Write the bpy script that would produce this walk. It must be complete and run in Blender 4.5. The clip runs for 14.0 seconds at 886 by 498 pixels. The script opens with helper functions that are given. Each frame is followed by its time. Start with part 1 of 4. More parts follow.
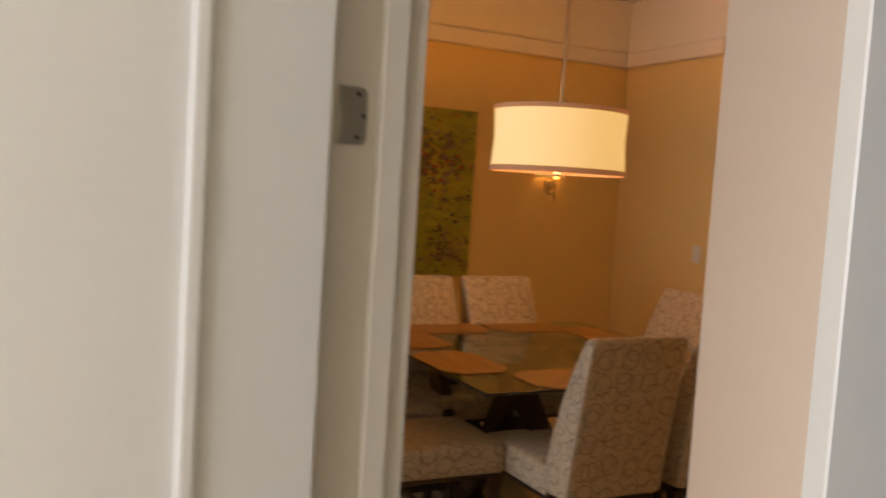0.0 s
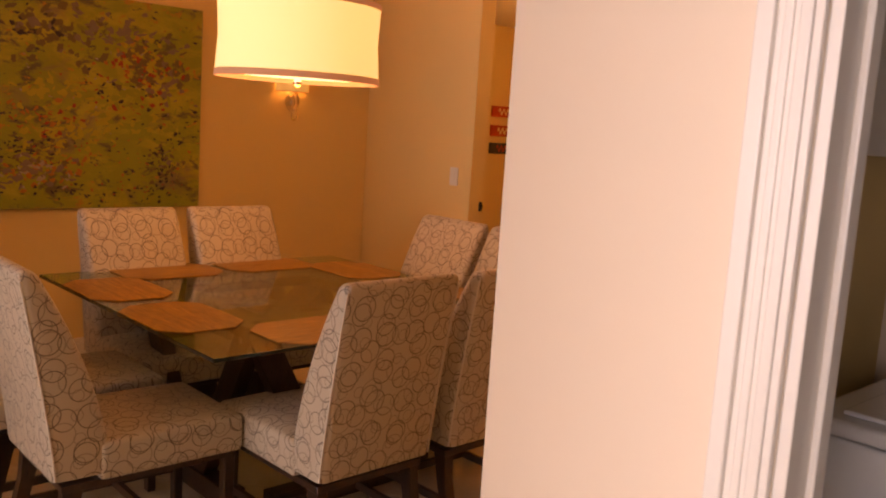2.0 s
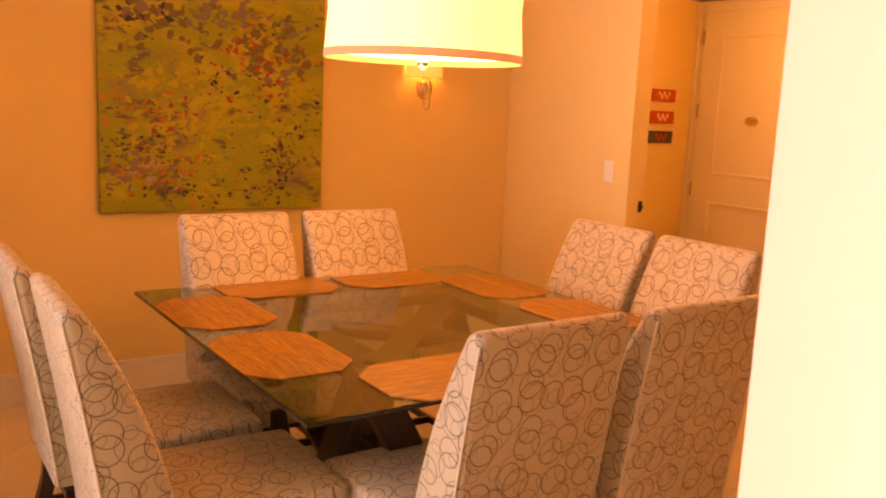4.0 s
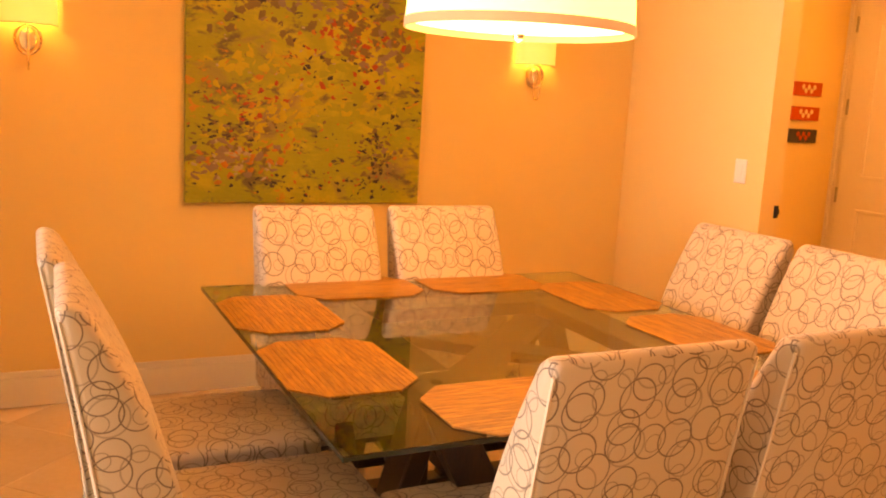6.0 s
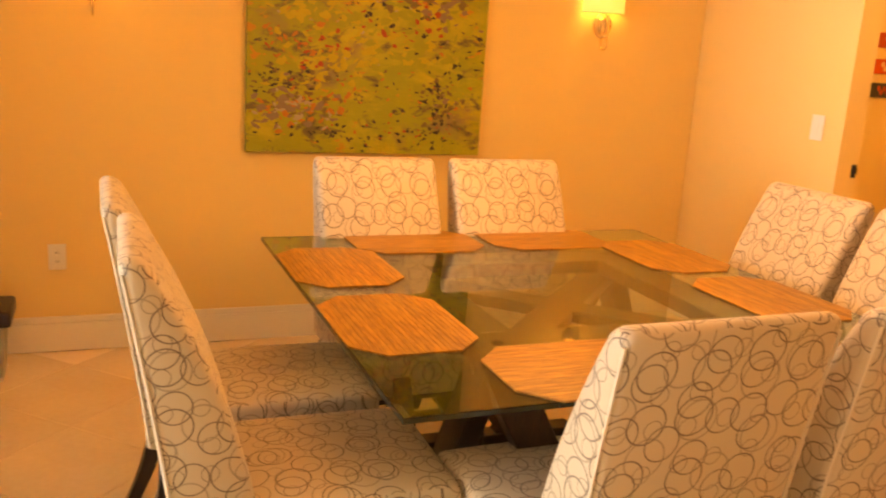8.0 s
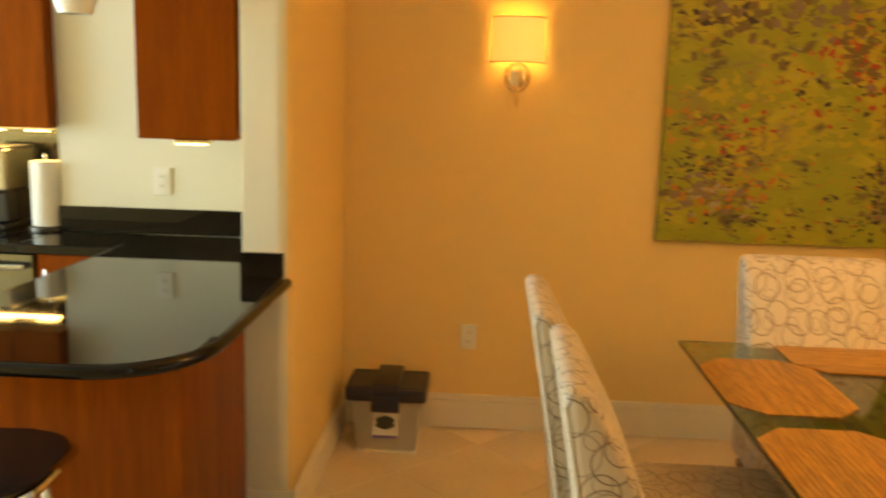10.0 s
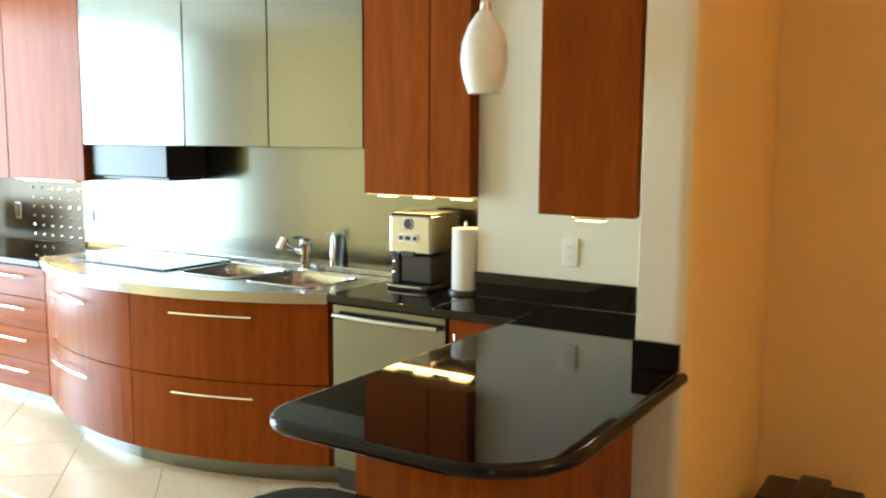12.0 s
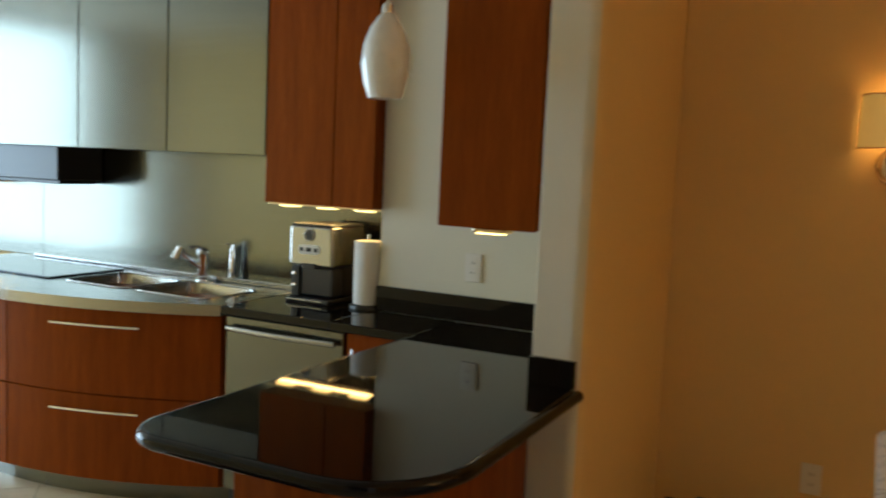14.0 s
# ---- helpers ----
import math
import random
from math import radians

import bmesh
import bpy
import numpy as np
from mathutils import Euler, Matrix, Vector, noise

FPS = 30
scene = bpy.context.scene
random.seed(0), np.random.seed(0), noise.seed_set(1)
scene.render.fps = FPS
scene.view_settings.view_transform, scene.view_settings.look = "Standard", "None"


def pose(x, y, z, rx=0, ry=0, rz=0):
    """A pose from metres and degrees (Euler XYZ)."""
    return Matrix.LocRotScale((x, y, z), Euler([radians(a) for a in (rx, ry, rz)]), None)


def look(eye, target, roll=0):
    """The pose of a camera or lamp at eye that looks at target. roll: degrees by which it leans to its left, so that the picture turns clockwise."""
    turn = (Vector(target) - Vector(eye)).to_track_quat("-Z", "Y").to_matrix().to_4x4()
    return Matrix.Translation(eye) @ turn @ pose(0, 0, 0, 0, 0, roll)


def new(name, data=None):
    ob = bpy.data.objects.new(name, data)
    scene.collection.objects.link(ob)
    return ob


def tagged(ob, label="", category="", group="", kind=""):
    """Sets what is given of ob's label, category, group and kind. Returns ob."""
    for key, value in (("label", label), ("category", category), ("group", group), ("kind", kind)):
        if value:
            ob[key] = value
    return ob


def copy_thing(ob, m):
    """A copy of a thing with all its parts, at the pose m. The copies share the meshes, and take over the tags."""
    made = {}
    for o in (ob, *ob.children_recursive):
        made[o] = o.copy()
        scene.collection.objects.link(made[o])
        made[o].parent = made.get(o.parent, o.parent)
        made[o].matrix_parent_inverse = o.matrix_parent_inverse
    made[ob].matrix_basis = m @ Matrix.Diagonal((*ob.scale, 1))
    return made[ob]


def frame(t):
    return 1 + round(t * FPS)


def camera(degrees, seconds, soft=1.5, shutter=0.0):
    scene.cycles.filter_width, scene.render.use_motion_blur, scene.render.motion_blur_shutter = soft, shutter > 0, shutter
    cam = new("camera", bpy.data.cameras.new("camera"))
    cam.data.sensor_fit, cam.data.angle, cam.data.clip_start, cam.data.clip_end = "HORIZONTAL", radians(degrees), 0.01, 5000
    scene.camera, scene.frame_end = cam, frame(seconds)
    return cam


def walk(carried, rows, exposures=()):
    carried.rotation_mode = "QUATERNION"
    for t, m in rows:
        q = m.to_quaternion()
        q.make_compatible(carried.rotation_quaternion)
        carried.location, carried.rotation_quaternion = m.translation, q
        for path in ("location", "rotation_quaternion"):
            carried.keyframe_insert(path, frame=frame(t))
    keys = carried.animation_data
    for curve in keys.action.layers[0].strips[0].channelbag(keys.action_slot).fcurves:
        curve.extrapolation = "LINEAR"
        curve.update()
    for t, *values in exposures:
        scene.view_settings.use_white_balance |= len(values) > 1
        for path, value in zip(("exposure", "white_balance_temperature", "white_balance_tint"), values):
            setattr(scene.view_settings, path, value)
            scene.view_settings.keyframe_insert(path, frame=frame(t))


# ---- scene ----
cam = camera(54.4, 14.0, soft=2.0, shutter=0.4)
PATH = [
    (0, (-1.772, -5.484, 1.543), (-0.878, -3.7, 1.399), 3.6),
    (0.5, (-1.635, -5.271, 1.484), (-0.481, -3.645, 1.334), 4.2),
    (1, (-1.556, -5.183, 1.507), (-0.252, -3.679, 1.306), 3.3),
    (1.5, (-1.504, -5.086, 1.511), (-0.131, -3.652, 1.269), 3.7),
    (2, (-1.367, -4.924, 1.492), (-0.004, -3.487, 1.213), 3.7),
    (2.5, (-1.302, -4.813, 1.513), (0.036, -3.36, 1.2), 3.8),
    (3, (-1.164, -4.654, 1.488), (0.105, -3.14, 1.177), 3.8),
    (3.5, (-1.03, -4.509, 1.485), (0.155, -2.93, 1.166), 3.0),
    (4, (-0.934, -4.374, 1.495), (0.172, -2.74, 1.17), 2.6),
    (4.2, (-0.915, -4.337, 1.486), (0.171, -2.687, 1.17), 3.0),
    (6.3, (-0.607, -4.076, 1.414), (0.239, -2.296, 1.072), 3.1),
    (6.5, (-0.601, -4.067, 1.405), (0.244, -2.291, 1.047), 3.2),
    (7, (-0.605, -4.057, 1.403), (0.245, -2.294, 0.992), 3.8),
    (7.2, (-0.606, -4.054, 1.399), (0.244, -2.295, 0.972), 3.9),
    (9.3, (-0.732, -3.857, 1.515), (-0.435, -1.934, 1.053), 2.7),
    (9.5, (-0.747, -3.818, 1.51), (-0.528, -1.878, 1.076), 2.5),
    (10, (-0.738, -3.81, 1.504), (-0.839, -1.843, 1.158), 1.6),
    (10.5, (-0.624, -3.718, 1.547), (-1.093, -1.799, 1.237), 0.4),
    (11, (-0.579, -3.664, 1.552), (-1.315, -1.826, 1.268), -0.4),
    (11.5, (-0.616, -3.603, 1.583), (-1.537, -1.849, 1.309), -0.4),
    (12, (-0.676, -3.535, 1.576), (-1.731, -1.854, 1.328), 0.4),
    (12.5, (-0.708, -3.526, 1.57), (-1.829, -1.886, 1.345), 1.2),
    (13, (-0.739, -3.487, 1.552), (-1.87, -1.851, 1.346), 1.8),
    (13.5, (-0.772, -3.393, 1.541), (-1.831, -1.708, 1.338), 2.1),
    (14, (-0.658, -3.423, 1.53), (-1.554, -1.646, 1.339), 2.6),
]
EXPOSURES = [(0, -1.75, 6400, 17), (0.6, -1.52, 6900, 24), (1.5, -1.3, 7300, 36), (3, -1.0, 7900, 45), (3.5, -0.68, 8300, 48), (4.0, -0.18, 8500, 46), (4.2, -0.1, 8500, 44), (6.5, 0.42, 8100, 31), (7.2, 0.5, 7900, 27), (9.3, -0.08, 6800, -8), (10, -0.15, 6200, -11), (11, -0.18, 5550, -7), (11.7, -0.2, 5300, -6), (12.5, -1.1, 4900, -6), (13.5, -1.55, 4800, -7), (14, -1.65, 5050, -4)]
walk(cam, [(t, look(eye, target, roll)) for t, eye, target, roll in PATH], EXPOSURES)

# ---- world and lights ----
world = bpy.data.worlds.new("world")
scene.world = world
world.use_nodes = True
wn = world.node_tree.nodes
sky = wn.new("ShaderNodeTexSky")
sky.sky_type, sky.sun_disc, sky.sun_elevation, sky.sun_rotation = "NISHITA", False, radians(48), radians(34)
wn["Background"].inputs["Strength"].default_value = 0.12
world.node_tree.links.new(sky.outputs["Color"], wn["Background"].inputs["Color"])


def lamp(name, kind, power, colour, m, **settings):
    data = bpy.data.lights.new(name, kind)
    data.energy, data.color = power, colour
    for key, value in settings.items():
        if key == "size":
            data.size = value
        elif key == "size_y":
            data.shape, data.size_y = "RECTANGLE", value
        elif key == "radius":
            data.shadow_soft_size = value
        elif key == "angle":
            data.angle = value
    ob = new(name, data)
    ob.matrix_world = m
    return ob


WARM = (1.0, 0.36, 0.045)
DAY = (0.93, 0.97, 1.0)
lamp("sun", "SUN", 2.5, (1.0, 0.95, 0.86), look((6, 9, 12), (0, 0, 0)), angle=radians(0.5))
lamp("window_daylight", "AREA", 530, DAY, look((-7.82, -2.05, 1.38), (0, -2.05, 1.38)), size=2.6, size_y=2.5)
lamp("bedroom_daylight", "AREA", 255, DAY, look((-4.52, -5.7, 1.5), (0, -5.7, 1.5)), size=1.75, size_y=1.4)

# ---- materials ----


def material(name, colour, rough=0.6, metal=0.0, second=None, scale=6.0, grain=60.0, bump=0.05, amount=0.5, stretch=(1, 1, 1), coat=0.0, spec=0.5):
    """Two scales of noise vary the colour, the fine one also the relief and the gloss."""
    mat = bpy.data.materials.new(name)
    mat.use_nodes = True
    n, l = mat.node_tree.nodes, mat.node_tree.links
    b = n["Principled BSDF"]
    b.inputs["Metallic"].default_value = metal
    b.inputs["Coat Weight"].default_value = coat
    b.inputs["Specular IOR Level"].default_value = spec
    co = n.new("ShaderNodeTexCoord")
    mp = n.new("ShaderNodeMapping")
    mp.inputs["Scale"].default_value = stretch
    l.new(co.outputs["Object"], mp.inputs["Vector"])
    big, fine = n.new("ShaderNodeTexNoise"), n.new("ShaderNodeTexNoise")
    for tex, s, d in ((big, scale, 4), (fine, grain, 3)):
        tex.inputs["Scale"].default_value = s
        tex.inputs["Detail"].default_value = d
        l.new(mp.outputs["Vector"], tex.inputs["Vector"])
    both = n.new("ShaderNodeMath")
    both.operation = "MULTIPLY_ADD"
    both.inputs[1].default_value = 0.4
    l.new(fine.outputs["Fac"], both.inputs[0])
    half = n.new("ShaderNodeMath")
    half.operation = "MULTIPLY"
    half.inputs[1].default_value = 0.6
    l.new(big.outputs["Fac"], half.inputs[0])
    l.new(half.outputs[0], both.inputs[2])
    ramp = n.new("ShaderNodeMapRange")
    ramp.inputs["From Min"].default_value, ramp.inputs["From Max"].default_value = 0.5 - 0.25 / max(amount, 0.01) * 0.5, 0.5 + 0.25 / max(amount, 0.01) * 0.5
    l.new(both.outputs[0], ramp.inputs["Value"])
    mix = n.new("ShaderNodeMix")
    mix.data_type = "RGBA"
    second = second or tuple(c * 0.86 for c in colour)
    mix.inputs["A"].default_value, mix.inputs["B"].default_value = (*second, 1), (*colour, 1)
    l.new(ramp.outputs["Result"], mix.inputs["Factor"])
    l.new(mix.outputs["Result"], b.inputs["Base Color"])
    gloss = n.new("ShaderNodeMapRange")
    gloss.inputs["To Min"].default_value, gloss.inputs["To Max"].default_value = max(rough * 0.8, 0.01), rough * 1.2
    l.new(fine.outputs["Fac"], gloss.inputs["Value"])
    l.new(gloss.outputs["Result"], b.inputs["Roughness"])
    if bump:
        bp = n.new("ShaderNodeBump")
        bp.inputs["Strength"].default_value, bp.inputs["Distance"].default_value = bump, 0.004
        l.new(both.outputs[0], bp.inputs["Height"])
        l.new(bp.outputs["Normal"], b.inputs["Normal"])
    return mat


def plain_noise(mat, scale, detail=4.0, stretch=(1, 1, 1), source="Object"):
    """A noise texture in a material, with its own mapping. Returns the node."""
    n, l = mat.node_tree.nodes, mat.node_tree.links
    co, mp, tex = n.new("ShaderNodeTexCoord"), n.new("ShaderNodeMapping"), n.new("ShaderNodeTexNoise")
    mp.inputs["Scale"].default_value = stretch
    tex.inputs["Scale"].default_value, tex.inputs["Detail"].default_value = scale, detail
    l.new(co.outputs[source], mp.inputs["Vector"])
    l.new(mp.outputs["Vector"], tex.inputs["Vector"])
    return tex


# One cream wall paint, three tones: lamplight and daylight are put in the colour.
M_WALL_LAMPLIT = material("wall_lamplit", (0.78, 0.585, 0.25), 0.7, scale=1.2, grain=120, bump=0.06, amount=0.25, second=(0.74, 0.55, 0.23))
M_WALL_DAYLIT_PINK = material("wall_daylit_pink", (0.78, 0.65, 0.50), 0.7, scale=1.2, grain=120, bump=0.06, amount=0.25, second=(0.75, 0.62, 0.47))
M_WALL_DAYLIT = material("wall_daylit", (0.74, 0.72, 0.60), 0.7, scale=1.2, grain=120, bump=0.06, amount=0.25)
M_CEIL = material("ceiling_paint", (0.82, 0.78, 0.70), 0.85, scale=2, grain=150, bump=0.08, amount=0.2)
M_TRIM = material("white_trim_paint", (0.80, 0.75, 0.66), 0.35, scale=2, grain=40, bump=0.02, amount=0.2)
M_DOOR = material("white_door_paint", (0.80, 0.80, 0.77), 0.4, scale=2, grain=60, bump=0.02, amount=0.2)
M_TILE = material("travertine", (0.72, 0.62, 0.46), 0.2, scale=3.4, grain=34, bump=0.0, amount=0.45, second=(0.62, 0.50, 0.34), coat=0.5)
M_GROUT = material("grout", (0.66, 0.56, 0.41), 0.85, scale=6, grain=90)
M_CHERRY = material("cherry_veneer", (0.25, 0.058, 0.002), 0.24, scale=2.6, grain=16, bump=0.01, amount=0.6, second=(0.150, 0.030, 0.001), stretch=(9, 9, 0.7), coat=0.0, spec=0.09)
M_CHERRY_H = material("cherry_veneer_level", (0.25, 0.058, 0.002), 0.24, scale=2.6, grain=16, bump=0.01, amount=0.6, second=(0.150, 0.030, 0.001), stretch=(0.7, 9, 9), coat=0.0, spec=0.09)
M_STEEL = material("brushed_steel", (0.168, 0.170, 0.145), 0.165, 1.0, scale=2, grain=40, bump=0.015, amount=0.3, stretch=(1, 1, 40))
M_STEEL_D = material("steel_sink", (0.42, 0.42, 0.41), 0.22, 1.0, scale=4, grain=60, bump=0.01, amount=0.3)
M_CHROME = material("chrome", (0.82, 0.82, 0.80), 0.09, 1.0, scale=4, grain=40, bump=0, amount=0.1)
M_NICKEL = material("warm_nickel", (0.78, 0.68, 0.50), 0.16, 1.0, scale=4, grain=40, bump=0, amount=0.1)
M_GRANITE = material("black_granite", (0.006, 0.005, 0.005), 0.035, scale=30, grain=260, bump=0.0, amount=0.9, second=(0.002, 0.0016, 0.0016), spec=0.26)
M_DARKWOOD = material("espresso_wood", (0.050, 0.022, 0.010), 0.3, scale=3, grain=30, bump=0.03, amount=0.8, second=(0.016, 0.008, 0.005), stretch=(6, 6, 1), coat=0.2)
M_BLACK = material("black_plastic", (0.018, 0.017, 0.018), 0.35, scale=5, grain=120, bump=0.02, amount=0.3)
M_NAVY = material("navy_plastic", (0.016, 0.014, 0.034), 0.35, scale=5, grain=80, bump=0.02, amount=0.3)
M_WHITEP = material("white_plastic", (0.80, 0.78, 0.72), 0.35, scale=5, grain=80, bump=0.0, amount=0.15)
M_ENAMEL = material("white_enamel", (0.80, 0.80, 0.78), 0.2, scale=3, grain=40, bump=0.0, amount=0.15, coat=0.4)
M_PAPER = material("paper_towel", (0.84, 0.84, 0.82), 0.9, scale=8, grain=110, bump=0.3, amount=0.2)
M_RUBBER = material("dark_gap", (0.012, 0.011, 0.011), 0.7, scale=5, grain=60, bump=0.0, amount=0.2)
M_RED = material("red_lacquer", (0.50, 0.060, 0.014), 0.45, scale=14, grain=80, bump=0.06, amount=0.7)
M_DKGREEN = material("dark_lacquer", (0.05, 0.035, 0.022), 0.45, scale=14, grain=80, bump=0.06, amount=0.7)
M_CREAM = material("cream_paint", (0.80, 0.66, 0.32), 0.5, scale=14, grain=80, bump=0.0, amount=0.3)
M_SEATB = material("black_leather", (0.016, 0.014, 0.014), 0.22, scale=12, grain=160, bump=0.03, amount=0.4)


def glass(name, colour, rough=0.0, ior=1.45):
    mat = bpy.data.materials.new(name)
    mat.use_nodes = True
    b = mat.node_tree.nodes["Principled BSDF"]
    b.inputs["Base Color"].default_value = (*colour, 1)
    b.inputs["Roughness"].default_value = rough
    b.inputs["IOR"].default_value = ior
    b.inputs["Transmission Weight"].default_value = 1.0
    return mat


M_GLASS = glass("table_glass", (0.68, 0.80, 0.66))
M_GLASS_E = material("dark_glass_edge", (0.012, 0.022, 0.016), 0.08, scale=8, grain=40, bump=0, amount=0.3)
M_TUB = glass("frosted_plastic", (0.90, 0.86, 0.78), 0.35, 1.3)
M_TUB.node_tree.nodes["Principled BSDF"].inputs["Transmission Weight"].default_value = 0.75


def glow(name, colour, strength, paint=(0.8, 0.7, 0.5), through=0.0):
    mat = bpy.data.materials.new(name)
    mat.use_nodes = True
    b = mat.node_tree.nodes["Principled BSDF"]
    b.inputs["Base Color"].default_value = (*paint, 1)
    b.inputs["Roughness"].default_value = 0.8
    b.inputs["Emission Color"].default_value = (*colour, 1)
    b.inputs["Emission Strength"].default_value = strength
    return mat


M_SHADE = glow("lit_drum_shade", (1.0, 0.64, 0.20), 2.3)
M_BAND_LIT = glow("lit_brown_band", (1.0, 0.42, 0.16), 0.45, (0.50, 0.30, 0.18))
M_SHADE_S = glow("lit_sconce_shade", (1.0, 0.45, 0.06), 1.0)
M_DIFFUSER = glow("lit_diffuser", (1.0, 0.80, 0.42), 5.0)
M_BULB = glow("lit_bulb", (1.0, 0.62, 0.22), 30.0)
M_PUCK = glow("lit_puck_light", (1.0, 0.55, 0.14), 25.0)
M_PENDANT = material("white_swirl_glass", (0.86, 0.88, 0.86), 0.12, scale=7, grain=30, bump=0.02, amount=0.9, second=(0.76, 0.78, 0.77), coat=0.5)


def ring_fabric():
    """Cream fabric printed with thin overlapping rings."""
    mat = bpy.data.materials.new("ring_print_fabric")
    mat.use_nodes = True
    n, l = mat.node_tree.nodes, mat.node_tree.links
    b = n["Principled BSDF"]
    b.inputs["Roughness"].default_value = 0.6
    b.inputs["Sheen Weight"].default_value = 0.2
    uv = n.new("ShaderNodeUVMap")
    total = None
    for k, (scale, shift, radius) in enumerate(((9.0, 0.0, 0.345), (10.2, 4.37, 0.355), (8.4, 9.1, 0.335), (13.5, 2.6, 0.24))):
        mp = n.new("ShaderNodeMapping")
        mp.inputs["Location"].default_value = (shift, shift * 0.73, 0)
        mp.inputs["Rotation"].default_value = (0, 0, 0.5 * k)
        mp.inputs["Scale"].default_value = (scale, scale, 1)
        l.new(uv.outputs["UV"], mp.inputs["Vector"])
        vor = n.new("ShaderNodeTexVoronoi")
        vor.voronoi_dimensions, vor.feature = "2D", "F1"
        vor.inputs["Scale"].default_value, vor.inputs["Randomness"].default_value = 1.0, 0.29
        l.new(mp.outputs["Vector"], vor.inputs["Vector"])
        off = n.new("ShaderNodeMath")
        off.operation = "SUBTRACT"
        off.inputs[1].default_value = radius
        l.new(vor.outputs["Distance"], off.inputs[0])
        size = n.new("ShaderNodeMath")
        size.operation = "ABSOLUTE"
        l.new(off.outputs[0], size.inputs[0])
        line = n.new("ShaderNodeMapRange")
        line.inputs["From Min"].default_value, line.inputs["From Max"].default_value = 0.009, 0.020
        line.inputs["To Min"].default_value, line.inputs["To Max"].default_value = (0.85, 0.85, 0.45, 0.6)[k], 0.0
        l.new(size.outputs[0], line.inputs["Value"])
        if total is None:
            total = line.outputs["Result"]
        else:
            top = n.new("ShaderNodeMath")
            top.operation = "MAXIMUM"
            l.new(total, top.inputs[0])
            l.new(line.outputs["Result"], top.inputs[1])
            total = top.outputs[0]
    weave = plain_noise(mat, 240, 2)
    blot = plain_noise(mat, 5, 3)
    tone = n.new("ShaderNodeMix")
    tone.data_type = "RGBA"
    tone.inputs["A"].default_value, tone.inputs["B"].default_value = (0.44, 0.365, 0.260, 1), (0.51, 0.43, 0.315, 1)
    l.new(blot.outputs["Fac"], tone.inputs["Factor"])
    mix = n.new("ShaderNodeMix")
    mix.data_type = "RGBA"
    mix.inputs["B"].default_value = (0.075, 0.042, 0.026, 1)
    l.new(tone.outputs["Result"], mix.inputs["A"])
    l.new(total, mix.inputs["Factor"])
    l.new(mix.outputs["Result"], b.inputs["Base Color"])
    bp = n.new("ShaderNodeBump")
    bp.inputs["Strength"].default_value, bp.inputs["Distance"].default_value = 0.25, 0.002
    l.new(weave.outputs["Fac"], bp.inputs["Height"])
    l.new(bp.outputs["Normal"], b.inputs["Normal"])
    return mat


M_FABRIC = ring_fabric()


def canvas_paint():
    """Abstract painting: olive ground, ochre and plum clouds, small dark and red dabs."""
    mat = bpy.data.materials.new("abstract_canvas")
    mat.use_nodes = True
    n, l = mat.node_tree.nodes, mat.node_tree.links
    b = n["Principled BSDF"]
    b.inputs["Roughness"].default_value = 0.55
    last = None
    layers = (
        (2.6, (1, 1, 1.2), None, None, (0.20, 0.22, 0.014), (0.31, 0.33, 0.020)),
        (2.6, (1, 1, 1.6), 0.48, 0.60, (0.38, 0.34, 0.025), None),
        (2.1, (1, 1, 1.8), 0.55, 0.67, (0.20, 0.15, 0.06), None),
        (6.5, (1, 1, 2.2), 0.55, 0.64, (0.12, 0.095, 0.035), None),
        (11.0, (1, 1, 1.7), 0.61, 0.66, (0.42, 0.20, 0.020), None),
        (15.0, (1, 1, 1.8), 0.63, 0.66, (0.05, 0.032, 0.035), None),
    )
    for k, (scale, stretch, low, high, colour, second) in enumerate(layers):
        tex = plain_noise(mat, scale, 6, stretch)
        tex.inputs["Roughness"].default_value = 0.62
        tex.inputs["Distortion"].default_value = 0.6
        mp = tex.inputs["Vector"].links[0].from_node
        mp.inputs["Location"].default_value = (3.7 * k, 1.3 * k, 2.9 * k)
        mix = n.new("ShaderNodeMix")
        mix.data_type = "RGBA"
        mix.inputs["B"].default_value = (*colour, 1)
        if last is None:
            mix.inputs["A"].default_value = (*second, 1)
            l.new(tex.outputs["Fac"], mix.inputs["Factor"])
        else:
            step = n.new("ShaderNodeMapRange")
            step.inputs["From Min"].default_value, step.inputs["From Max"].default_value = low, high
            l.new(tex.outputs["Fac"], step.inputs["Value"])
            l.new(step.outputs["Result"], mix.inputs["Factor"])
            l.new(last, mix.inputs["A"])
        last = mix.outputs["Result"]
    l.new(last, b.inputs["Base Color"])
    relief = plain_noise(mat, 38, 5, (1, 1, 2))
    bp = n.new("ShaderNodeBump")
    bp.inputs["Strength"].default_value, bp.inputs["Distance"].default_value = 0.5, 0.004
    l.new(relief.outputs["Fac"], bp.inputs["Height"])
    l.new(bp.outputs["Normal"], b.inputs["Normal"])
    return mat


M_CANVAS = canvas_paint()
M_MAT = material("woven_placemat", (0.36, 0.185, 0.030), 0.45, scale=26, grain=75, bump=0.35, amount=1.6, second=(0.22, 0.10, 0.014), stretch=(0.45, 3.2, 1))


